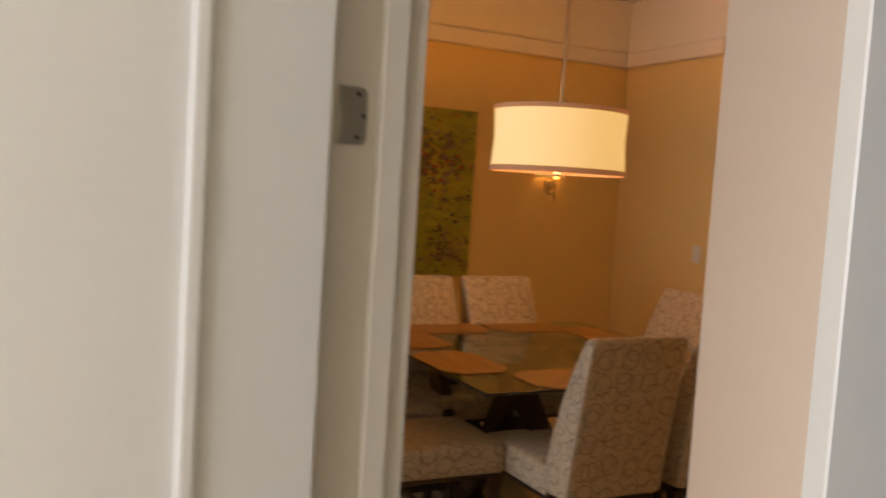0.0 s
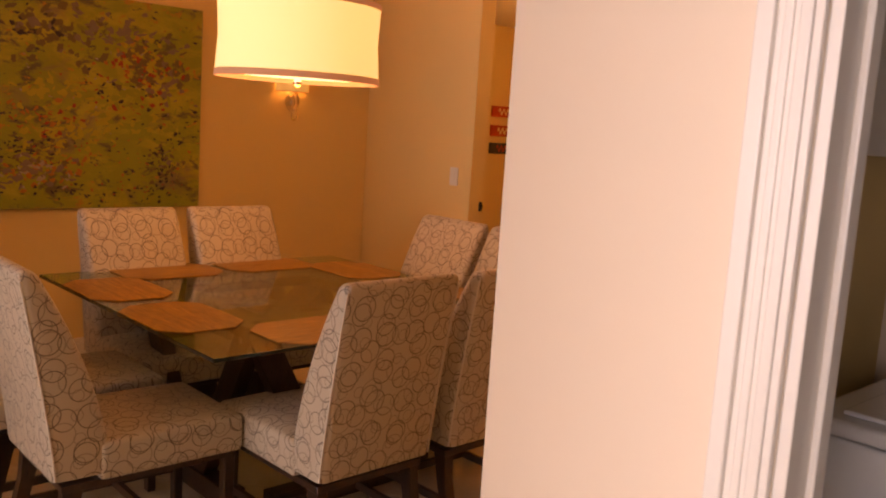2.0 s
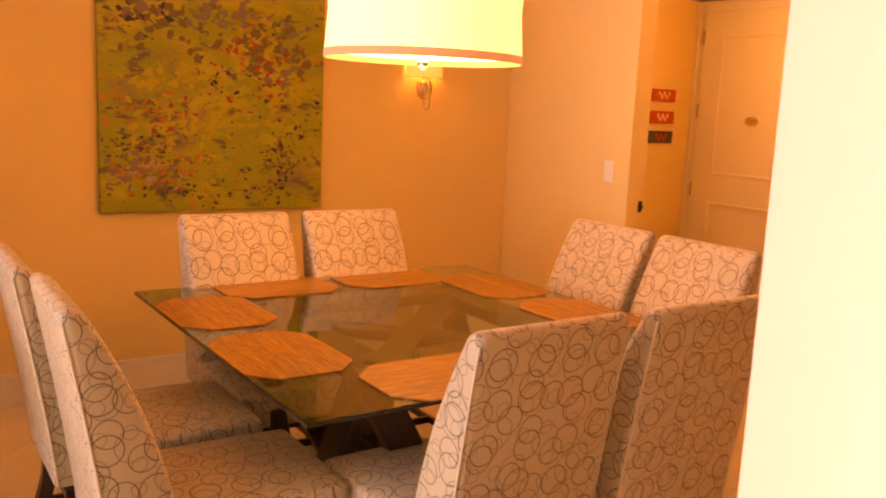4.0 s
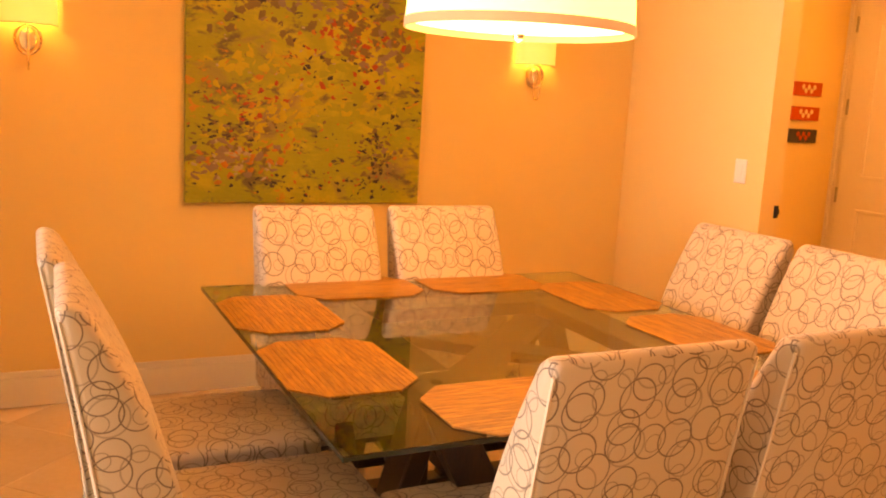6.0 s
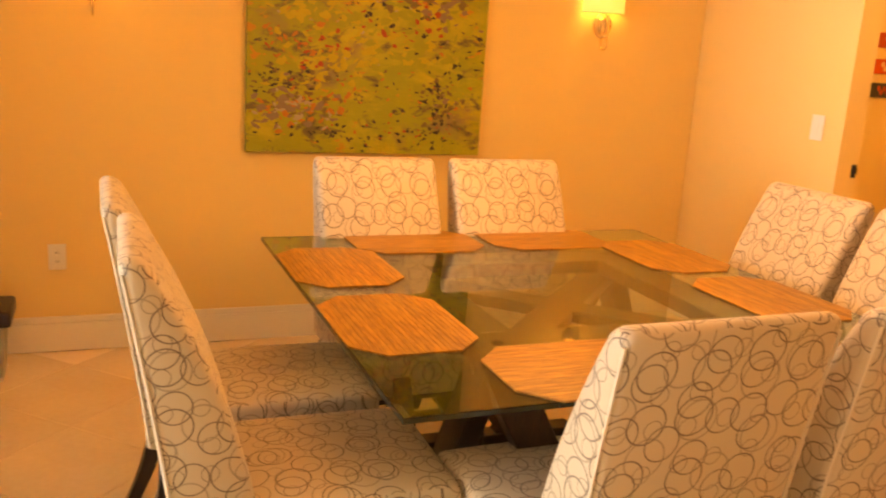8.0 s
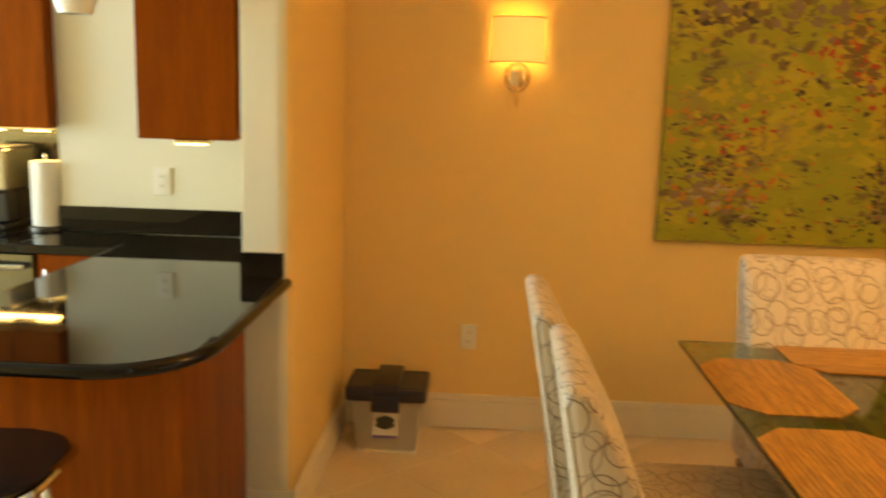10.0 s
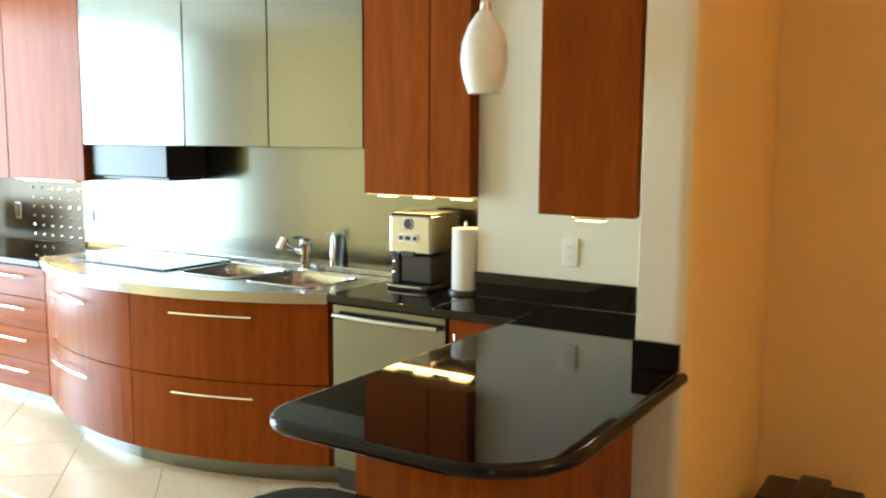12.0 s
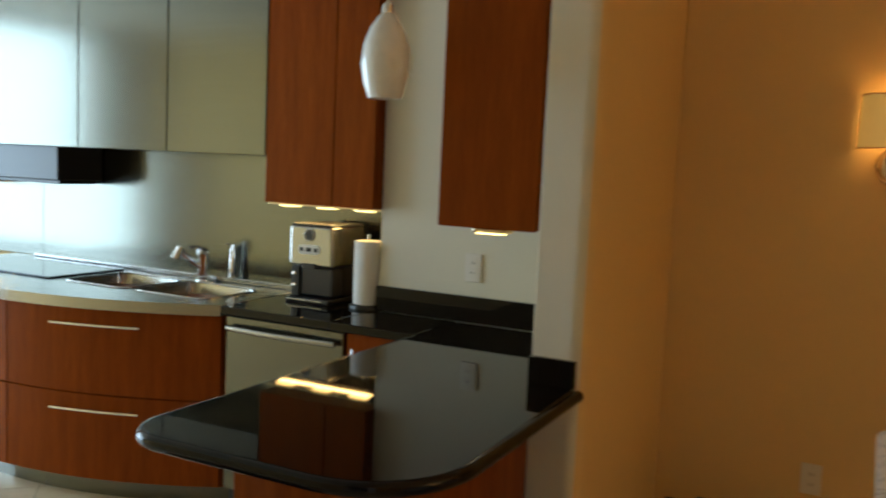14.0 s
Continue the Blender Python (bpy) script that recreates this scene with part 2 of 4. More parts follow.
def vary_by_object(mat, low, high):
    """Lightens and darkens a material piece by piece."""
    n, l = mat.node_tree.nodes, mat.node_tree.links
    b = n["Principled BSDF"]
    src = b.inputs["Base Color"].links[0].from_socket
    info, span, mul = n.new("ShaderNodeObjectInfo"), n.new("ShaderNodeMapRange"), n.new("ShaderNodeVectorMath")
    span.inputs["To Min"].default_value, span.inputs["To Max"].default_value = low, high
    mul.operation = "SCALE"
    l.new(info.outputs["Random"], span.inputs["Value"])
    l.new(src, mul.inputs[0])
    l.new(span.outputs["Result"], mul.inputs["Scale"])
    l.new(mul.outputs["Vector"], b.inputs["Base Color"])


vary_by_object(M_MAT, 0.8, 1.15)
vary_by_object(M_TILE, 0.94, 1.04)

# ---- mesh helpers ----


def part(name, bm, mat, parent=None, label="", smooth=False):
    """Links a bmesh as one mesh object, under a thing or a part."""
    mesh = bpy.data.meshes.new(name)
    bmesh.ops.recalc_face_normals(bm, faces=bm.faces)
    bm.to_mesh(mesh)
    bm.free()
    for one in mat if isinstance(mat, (list, tuple)) else [mat]:
        mesh.materials.append(one)
    if smooth:
        mesh.polygons.foreach_set("use_smooth", [True] * len(mesh.polygons))
        mesh.set_sharp_from_angle(angle=radians(38))
        mesh.polygons.foreach_set("use_smooth", [p.area < 0.03 for p in mesh.polygons])
    ob = new(name, mesh)
    if parent:
        ob.parent = parent
    return tagged(ob, label)


def thing(name, m, label, category, group="", kind=""):
    ob = new(name)
    ob.empty_display_size = 0.1
    ob.matrix_world = m
    return tagged(ob, label, category, group, kind)


def block(x0, x1, y0, y1, z0, z1, bevel=0.0, segments=2, bm=None):
    """A box between two corners, with rounded edges."""
    bm = bm or bmesh.new()
    geom = bmesh.ops.create_cube(bm, size=1.0)["verts"]
    for v in geom:
        v.co = Vector((x0 + (v.co.x + 0.5) * (x1 - x0), y0 + (v.co.y + 0.5) * (y1 - y0), z0 + (v.co.z + 0.5) * (z1 - z0)))
    if bevel:
        edges = list({e for v in geom for e in v.link_edges})
        bmesh.ops.bevel(bm, geom=edges, offset=bevel, segments=segments, profile=0.5, affect="EDGES", clamp_overlap=True)
    return bm


def turned(profile, steps=32, bm=None, centre=(0, 0), start=0.0, sweep=360.0):
    """A profile of (radius, z) turned about the vertical."""
    bm = bm or bmesh.new()
    full = sweep >= 359.9
    count = steps if full else steps + 1
    rings = []
    for r, z in profile:
        ring = []
        for k in range(count):
            a = radians(start + sweep * k / steps)
            ring.append(bm.verts.new((centre[0] + r * math.cos(a), centre[1] + r * math.sin(a), z)))
        rings.append(ring)
    for a, b in zip(rings, rings[1:]):
        for k in range(steps):
            j = (k + 1) % count
            bm.faces.new((a[k], a[j], b[j], b[k]))
    return bm


def tube(points, radius, sides=10, bm=None, closed=False):
    """A round bar along a line of points."""
    bm = bm or bmesh.new()
    points = [Vector(p) for p in points]
    rings, last = [], None
    n = len(points)
    for k, p in enumerate(points):
        a = points[(k - 1) % n] if closed or k else p
        b = points[(k + 1) % n] if closed or k < n - 1 else p
        way = (b - a).normalized()
        side = way.cross(Vector((0, 0, 1)))
        if side.length < 1e-3:
            side = way.cross(Vector((0, 1, 0)))
        side.normalize()
        if last and side.dot(last) < 0:
            side = -side
        last = side
        up = side.cross(way)
        rings.append([bm.verts.new(p + radius * (math.cos(2 * math.pi * j / sides) * side + math.sin(2 * math.pi * j / sides) * up)) for j in range(sides)])
    pairs = list(zip(rings, rings[1:])) + ([(rings[-1], rings[0])] if closed else [])
    for a, b in pairs:
        for j in range(sides):
            i = (j + 1) % sides
            bm.faces.new((a[j], a[i], b[i], b[j]))
    if not closed:
        bm.faces.new(rings[0][::-1])
        bm.faces.new(rings[-1])
    return bm


def prism(outline, z0, z1, bevel=0.0, segments=2, axis="z"):
    """An outline of (a, b) drawn out between two heights; axis x takes it as (y, z), axis y as (x, z)."""
    bm = bmesh.new()

    def put(a, b, h):
        return {"z": (a, b, h), "x": (h, a, b), "y": (a, h, b)}[axis]

    low = [bm.verts.new(put(a, b, z0)) for a, b in outline]
    high = [bm.verts.new(put(a, b, z1)) for a, b in outline]
    bm.faces.new(low[::-1])
    bm.faces.new(high)
    n = len(outline)
    for k in range(n):
        bm.faces.new((low[k], low[(k + 1) % n], high[(k + 1) % n], high[k]))
    if bevel:
        bmesh.ops.bevel(bm, geom=list(bm.edges), offset=bevel, segments=segments, profile=0.5, affect="EDGES", clamp_overlap=True)
    return bm


def rounded(x0, x1, y0, y1, radii, steps=6):
    """A rectangle's outline with a radius for each corner: (x0,y0), (x1,y0), (x1,y1), (x0,y1)."""
    out = []
    for (cx, cy, sx, sy, a0), r in zip(((x0, y0, 1, 1, 180), (x1, y0, -1, 1, 270), (x1, y1, -1, -1, 0), (x0, y1, 1, -1, 90)), radii):
        if r <= 0:
            out.append((cx, cy))
            continue
        for k in range(steps + 1):
            a = radians(a0 + 90 * k / steps)
            out.append((cx + sx * r + r * math.cos(a), cy + sy * r + r * math.sin(a)))
    return out


def wall(name, x0, x1, y0, y1, z0, z1, mat, label):
    return tagged(part(name, block(x0, x1, y0, y1, z0, z1), mat), label, "wall", kind="structure")


def box_uv(ob, shift=0.0):
    """UVs in metres, laid on from the side that each face looks to."""
    mesh = ob.data
    layer = mesh.uv_layers.new(name="UVMap")
    for poly in mesh.polygons:
        nx, ny, nz = (abs(c) for c in poly.normal)
        for k in poly.loop_indices:
            v = mesh.vertices[mesh.loops[k].vertex_index].co
            if nz >= nx and nz >= ny:
                layer.data[k].uv = (v.x + shift, v.y)
            elif ny >= nx:
                layer.data[k].uv = (v.x + shift, v.z + v.y * 0.1)
            else:
                layer.data[k].uv = (v.y + shift + 0.3, v.z)


# ---- structure ----
CEIL, TRAY = 2.75, 3.05
LEFT, RIGHT = -1.38, 2.48

tagged(part("floor", block(-8.0, 4.6, -8.2, 0.3, -0.12, -0.006), M_GROUT), "sand-coloured stone tile floor with thin joints", "floor", kind="structure")
wall("wall_back", -8.0, 4.4, 0.0, 0.14, -0.01, TRAY, M_WALL_LAMPLIT, "smooth cream-painted plaster wall behind the painting")
wall("wall_pier", -2.540, -1.54, -0.28, -0.002, -0.01, CEIL, M_WALL_DAYLIT, "cream-painted wall pier beside the kitchen cabinets")
# Corner rounded so daylight on the front blends into lamplight on the side.
stub = part("wall_stub", prism(rounded(-1.54, LEFT, -1.06, -0.003, (0.004, 0.045, 0, 0), 10), -0.01, TRAY), [M_WALL_LAMPLIT, M_WALL_DAYLIT], smooth=True)
# Daylit tone on the faces towards the kitchen, lamplit tone on the rest.
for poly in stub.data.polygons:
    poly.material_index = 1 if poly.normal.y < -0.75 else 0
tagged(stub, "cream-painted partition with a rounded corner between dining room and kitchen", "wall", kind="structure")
wall("wall_right", RIGHT, 2.60, -1.08, -0.003, -0.01, TRAY, M_WALL_LAMPLIT, "cream-painted wall with a light switch")
wall("wall_hall_end", 4.20, 4.34, -4.4, -0.003, -0.01, TRAY, M_WALL_LAMPLIT, "cream hall wall around the entrance door")
wall("wall_hall_front", -0.13, 4.20, -4.01, -3.89, -0.01, TRAY, M_WALL_LAMPLIT, "plain cream wall closing the hall")
wall("wall_laundry_far", -0.25, -0.13, -4.43, -3.89, -0.01, TRAY, M_WALL_DAYLIT_PINK, "cream-painted wall beside the laundry door")
wall("wall_laundry_near", -0.25, -0.13, -8.1, -5.30, -0.01, TRAY, M_WALL_DAYLIT_PINK, "cream-painted passage wall")
wall("wall_laundry_lintel", -0.25, -0.13, -5.30, -4.43, 2.06, TRAY, M_WALL_DAYLIT_PINK, "cream-painted wall above the laundry door")
wall("wall_laundry_back", 1.30, 1.42, -6.2, -4.01, -0.01, CEIL, M_WALL_DAYLIT_PINK, "plain laundry room wall")
wall("wall_laundry_side", -0.13, 1.30, -6.2, -6.08, -0.01, CEIL, M_WALL_DAYLIT_PINK, "plain laundry room wall")
wall("wall_passage", -1.418, -1.298, -4.43, -4.20, -0.01, TRAY, M_WALL_DAYLIT_PINK, "cream-painted wall beside the open white door")
wall("wall_passage_near", -1.418, -1.298, -8.1, -5.27, -0.01, TRAY, M_WALL_DAYLIT_PINK, "cream-painted passage wall")
wall("wall_passage_lintel", -1.418, -1.298, -5.27, -4.43, 2.08, TRAY, M_WALL_DAYLIT_PINK, "cream-painted wall above the doorway")
wall("wall_passage_end", -1.298, -0.25, -7.0, -6.88, -0.01, TRAY, M_WALL_DAYLIT_PINK, "plain passage end wall")
# Unseen wall; the lamplit tone warms the light it bounces.
wall("wall_living_front", -8.0, -1.418, -4.32, -4.20, -0.01, CEIL, M_WALL_LAMPLIT, "plain living room wall")
wall("wall_bedroom_left_low", -4.72, -4.6, -8.1, -4.32, -0.01, 0.75, M_WALL_DAYLIT, "plain bedroom wall under the window")
wall("wall_bedroom_left_high", -4.72, -4.6, -8.1, -4.32, 2.25, CEIL, M_WALL_DAYLIT, "plain bedroom wall over the window")
wall("wall_bedroom_left_near", -4.72, -4.6, -8.1, -6.65, 0.75, 2.25, M_WALL_DAYLIT, "plain bedroom wall beside the window")
wall("wall_bedroom_left_far", -4.72, -4.6, -4.75, -4.32, 0.75, 2.25, M_WALL_DAYLIT, "plain bedroom wall beside the window")
wall("wall_bedroom_front", -4.72, -1.418, -8.22, -8.1, -0.01, CEIL, M_WALL_DAYLIT, "plain bedroom wall")
wall("wall_window_end", -8.0, -7.86, -0.75, -0.003, -0.01, CEIL, M_WALL_DAYLIT, "plain wall beside the large window")
wall("wall_window_side", -8.0, -7.86, -4.2, -3.35, -0.01, CEIL, M_WALL_DAYLIT, "plain wall beside the large window")
wall("wall_window_lintel", -8.0, -7.86, -3.35, -0.75, 2.68, CEIL, M_WALL_DAYLIT, "plain wall above the large window")
tagged(part("ceiling", block(-8.0, -1.38, -8.2, 0.0, CEIL, CEIL + 0.1), M_CEIL), "white painted flat ceiling", "ceiling", kind="structure")
tagged(part("ceiling", block(-1.40, 4.3, -8.2, 0.1, TRAY, TRAY + 0.1), M_CEIL), "white painted high tray ceiling", "ceiling", kind="structure")
tagged(part("ceiling", block(2.602, 4.198, -1.9, -0.002, 2.33, 2.43), M_CEIL), "lower white ceiling over the entrance", "ceiling", kind="structure")
tagged(part("ground", block(-400, 400, -400, 400, -12.2, -12.0), material("ground_grass", (0.10, 0.11, 0.06), 0.9, scale=0.05, grain=2)), "distant ground outside the windows", "ground", kind="structure")


def base_run(x0, x1, y0, y1, h=0.16):
    bm = block(x0, x1, y0, y1, 0.0, h - 0.03)
    dx, dy = (0.006, 0) if x1 - x0 > y1 - y0 else (0, 0.006)
    block(x0, x1, y0 + (0.005 if dx else 0), y1, h - 0.03, h, 0.004, 2, bm) if dx else block(x0 + 0.005, x1 - 0.005, y0, y1, h - 0.03, h, 0.004, 2, bm)
    return tagged(part("baseboard", bm, M_TRIM), "tall cream-painted wooden baseboard", "baseboard", kind="structure")


base_run(LEFT, RIGHT, -0.018, -0.001)
base_run(LEFT + 0.001, LEFT + 0.018, -1.06, -0.02)
base_run(RIGHT - 0.018, RIGHT - 0.001, -1.08, -0.02)
base_run(-1.54, LEFT + 0.018, -1.078, -1.061)
base_run(2.60, 4.19, -0.018, -0.001)


def crown_run(x0, x1, y0, y1):
    tagged(part("trim", block(x0, x1, y0, y1, 2.54, 2.65, 0.012, 3), M_TRIM), "cream crown moulding around the tray ceiling", "moulding", kind="structure")


crown_run(LEFT, RIGHT, -0.07, -0.001)
crown_run(RIGHT - 0.07, RIGHT - 0.001, -1.08, -0.071)
crown_run(LEFT + 0.001, LEFT + 0.07, -1.06, -0.071)

# Cream band over the moulding; the pendant's uplight is put in its paler colour.
for x0, x1, y0, y1 in ((LEFT, RIGHT, -0.012, -0.001), (RIGHT - 0.012, RIGHT - 0.001, -1.08, -0.013), (LEFT + 0.001, LEFT + 0.012, -1.06, -0.013)):
    tagged(part("trim", block(x0, x1, y0, y1, 2.651, TRAY - 0.002), M_CEIL), "cream band of the tray ceiling, coloured paler for the lamp's uplight", "ceiling band", kind="structure")

# ---- floor tiles, laid on the diagonal ----


def floor_tiles():
    floor = bpy.data.objects["floor"]
    size, gap = 0.455, 0.0016
    h = size / 2 - gap / 2
    bm = bmesh.new()
    c, s = math.cos(radians(45)), math.sin(radians(45))

    def ring(r, z):
        return [bm.verts.new((a * c - b * s, a * s + b * c, z)) for a, b in ((-r, -r), (r, -r), (r, r), (-r, r))]

    low, mid, top = ring(h, -0.01), ring(h, -0.002), ring(h - 0.002, 0.0)
    for a, b in ((low, mid), (mid, top)):
        for k in range(4):
            bm.faces.new((a[k], a[(k + 1) % 4], b[(k + 1) % 4], b[k]))
    bm.faces.new(top)
    first = part("tile", bm, M_TILE, floor)
    step = size * math.sqrt(2)
    n = 0
    for row in range(-26, 2):
        for col in range(-16, 9):
            x = col * step + (step / 2 if row % 2 else 0) - 0.1
            y = row * step / 2 + 0.12
            inside = (-6.6 < x < -1.2 and -4.3 < y < -0.3) or (-1.5 < x < 2.6 and -5.0 < y < 0.1) or (2.4 < x < 4.2 and -2.2 < y < 0.1)
            if not inside or n > 296:
                continue
            ob = first if n == 0 else bpy.data.objects.new("tile", first.data)
            if n:
                scene.collection.objects.link(ob)
                ob.parent = floor
            ob.location = (x, y, 0)
            n += 1


# ---- dining chairs ----


def rear(u):
    """Rear line of the backrest, from the seat (0) to the top (1)."""
    return -0.338 - 0.102 * u ** 1.2


def thick(u):
    return 0.050 + 0.128 * (1 - u ** 2.1)


def dining_chair(m, label, group):
    ch = thing("dining_chair", m, label, "chair", group)
    w = 0.235
    # seat cushion, slightly crowned
    bm = bmesh.new()
    nx, ny = 8, 8
    top = [[bm.verts.new((-w + 2 * w * i / nx, -0.20 + 0.49 * j / ny, 0.47 + 0.018 * (1 - (2 * i / nx - 1) ** 4) * (1 - (2 * j / ny - 1) ** 4))) for i in range(nx + 1)] for j in range(ny + 1)]
    for j in range(ny):
        for i in range(nx):
            bm.faces.new((top[j][i], top[j][i + 1], top[j + 1][i + 1], top[j + 1][i]))
    rim = [e for e in bm.edges if e.is_boundary]
    out = bmesh.ops.extrude_edge_only(bm, edges=rim)["geom"]
    for v in [g for g in out if isinstance(g, bmesh.types.BMVert)]:
        v.co.z = 0.345
    bmesh.ops.holes_fill(bm, edges=[e for e in bm.edges if e.is_boundary])
    sharp = [e for e in bm.edges if len(e.link_faces) == 2 and e.calc_face_angle(0) > 0.9]
    bmesh.ops.bevel(bm, geom=sharp, offset=0.018, segments=3, profile=0.5, affect="EDGES", clamp_overlap=True)
    box_uv(part("seat", bm, M_FABRIC, ch, smooth=True))
    # backrest: a thick upholstered slab that leans back and narrows a little at the bottom
    bm = bmesh.new()
    steps, r = 10, 0.024
    levels = [(k / steps * 0.965, 0.0) for k in range(steps + 1)]
    levels += [(0.965 + 0.035 * math.sin(radians(a)), r * (1 - math.cos(radians(a)))) for a in (20, 40, 60, 75, 90)]
    rings = []
    for u, inset in levels:
        half, deep = w - 0.006 * (1 - u) - inset, thick(u) / 2 - inset
        cr = min(r - inset * 0.7, deep)
        mid = rear(u) + thick(u) / 2
        loop = []
        for sx, sy, a0 in ((1, 1, 0), (-1, 1, 90), (-1, -1, 180), (1, -1, 270)):
            for a in (0, 22.5, 45, 67.5, 90):
                loop.append((sx * (half - cr) + cr * math.cos(radians(a0 + a)), sy * (deep - cr) + cr * math.sin(radians(a0 + a))))
        rings.append([bm.verts.new((x, mid + y + (0.010 * (1 - (x / w) ** 2) if y > 0 else 0), 0.37 + 0.65 * u)) for x, y in loop])
    for a, b in zip(rings, rings[1:]):
        for k in range(20):
            bm.faces.new((a[k], a[(k + 1) % 20], b[(k + 1) % 20], b[k]))
    bm.faces.new(rings[0][::-1])
    bm.faces.new(rings[-1])
    box_uv(part("backrest", bm, M_FABRIC, ch, smooth=True), 0.17)
    # piping along the two back edges
    for s in (-1, 1):
        line = [(s * (w - 0.0065), rear(k / steps * 0.96) + 0.006, 0.375 + 0.615 * k / steps) for k in range(steps + 1)]
        part("piping", tube(line, 0.0035, 6), M_FABRIC_P, ch, smooth=True)
    part("seat_frame", block(-w + 0.015, w - 0.015, -0.31, 0.27, 0.325, 0.349, 0.003), M_DARKWOOD, ch)
    for s in (-1, 1):
        part("leg", prism([(0.230, 0.330), (0.270, 0.330), (0.268, 0.0), (0.236, 0.0)], s * (w - 0.04) - 0.02, s * (w - 0.04) + 0.02, 0.003, 1, "x"), M_DARKWOOD, ch)
        part("leg", prism([(-0.240, 0.335), (-0.305, 0.335), (-0.312, 0.23), (-0.338, 0.11), (-0.385, 0.0), (-0.345, 0.0), (-0.298, 0.11), (-0.268, 0.23)], s * (w - 0.04) - 0.02, s * (w - 0.04) + 0.02, 0.003, 1, "x"), M_DARKWOOD, ch)
        part("stretcher", block(s * (w - 0.04) - 0.009, s * (w - 0.04) + 0.009, -0.300, 0.245, 0.13, 0.16, 0.002), M_DARKWOOD, ch)
    part("stretcher", block(-w + 0.04, w - 0.04, 0.0, 0.02, 0.13, 0.16, 0.002), M_DARKWOOD, ch)
    return ch


M_FABRIC_P = material("piping_fabric", (0.62, 0.54, 0.42), 0.6, scale=20, grain=200, bump=0.2, amount=0.3)
LABEL_CH = "cream parsons dining chair printed with thin brown rings, dark wooden legs"
chair = dining_chair(pose(0.338, -1.355, 0, 0, 0, 180), LABEL_CH, "chairs round the table")
for x, y, turn in ((0.870, -1.362, 180), (-0.190, -1.63, -90), (-0.160, -2.175, -91), (1.365, -1.69, 90), (1.365, -2.215, 91), (0.367, -2.510, 0.5), (0.925, -2.510, 0)):
    copy_thing(chair, pose(x, y, 0, 0, 0, turn))

# ---- dining table ----


def dining_table():
    x0, x1, y0, y1 = -0.105, 1.44, -2.61, -1.07
    cx, cy = (x0 + x1) / 2, (y0 + y1) / 2
    tb = thing("dining_table", pose(cx, cy, 0), "square green-tinted glass table on a dark wooden trestle base", "table")
    h = (x1 - x0) / 2
    top = part("glass_top", block(-h, h, -h, h, 0.736, 0.750, 0.002), [M_GLASS, M_GLASS_E], tb, "clear greenish glass top with a dark polished edge")
    for poly in top.data.polygons:
        poly.material_index = 1 if abs(poly.normal.z) < 0.3 else 0
    rim = 0.30
    for k in range(4):
        a = pose(0, 0, 0, 0, 0, 90 * k)
        bm = block(-h + rim, h - rim - 0.15, -h + rim, -h + rim + 0.15, 0.690, 0.735, 0.004)
        bm.transform(a)
        part("top_rail", bm, M_DARKWOOD, tb)
        # slanted legs in pairs, forming an open A on every side
        for s in (-1, 1):
            d = h - rim
            bm = prism([(s * (d - 0.01), 0.690), (s * (d - 0.13), 0.690), (s * 0.02, 0.085), (s * 0.14, 0.085)], -d + 0.015, -d + 0.075, 0.003, 1, "y")
            bm.transform(a)
            part("leg", bm, M_DARKWOOD, tb)
        bm = block(-0.34, 0.34, -h + rim + 0.005, -h + rim + 0.085, 0.0, 0.085, 0.004)
        bm.transform(a)
        part("foot_rail", bm, M_DARKWOOD, tb)
        bm = block(0.0, (h - rim) * 1.28, -0.055, 0.055, 0.655, 0.690, 0.003)
        bm.transform(pose(0, 0, 0, 0, 0, 90 * k + 45))
        part("diagonal_brace", bm, M_DARKWOOD, tb)
    for sx in (-1, 1):
        for sy in (-1, 1):
            d = h - rim - 0.07
            part("glass_pad", turned([(0.0, 0.7345), (0.018, 0.7345), (0.018, 0.736), (0.0, 0.736)], 16, centre=(sx * d, sy * d)), M_RUBBER, tb)
    return tb


dining_table()


def placemat(x, y, turn):
    pm = thing("placemat", pose(x, y, 0.7505, 0, 0, turn), "woven golden-brown placemat with cut corners on the glass table", "placemat", "placemats on the table")
    a, b, c, rows = 0.235, 0.165, 0.075, 22
    part("backing", prism([(-a + c, -b), (a - c, -b), (a, -b + c), (a, b - c), (a - c, b), (-a + c, b), (-a, b - c), (-a, -b + c)], 0.0, 0.002), M_MAT, pm)
    step = 2 * b / rows
    for k in range(rows):
        y0, y1 = -b + step * k + 0.0006, -b + step * (k + 1) - 0.0006
        e0, e1 = (a - max(0.0, abs(v) - (b - c)) for v in (y0, y1))
        part("woven_strip", prism([(-e0, y0), (e0, y0), (e1, y1), (-e1, y1)], 0.002, 0.0042), M_MAT, pm)
    return pm


pm = placemat(0.06, -1.50, 90)
for x, y, turn in ((0.06, -2.06, 90), (0.42, -1.20, 0), (0.93, -1.20, 0), (1.275, -1.51, 90), (1.275, -2.05, 90), (0.40, -2.455, 0), (0.92, -2.455, 0)):
    copy_thing(pm, pose(x, y, 0.7505, 0, 0, turn))

# ---- painting, sconces, pendant ----


M_STROKE = {tone: material(tone + "_paint", colour, 0.5, scale=30, grain=90, bump=0.1, amount=0.6) for tone, colour in (
    ("dark", (0.030, 0.020, 0.022)), ("red", (0.34, 0.050, 0.014)), ("yellow", (0.40, 0.33, 0.016)), ("plum", (0.20, 0.145, 0.085)), ("pale", (0.33, 0.29, 0.17)),
    ("orange", (0.42, 0.15, 0.018)), ("brown", (0.155, 0.110, 0.032)), ("green", (0.26, 0.28, 0.018)))}
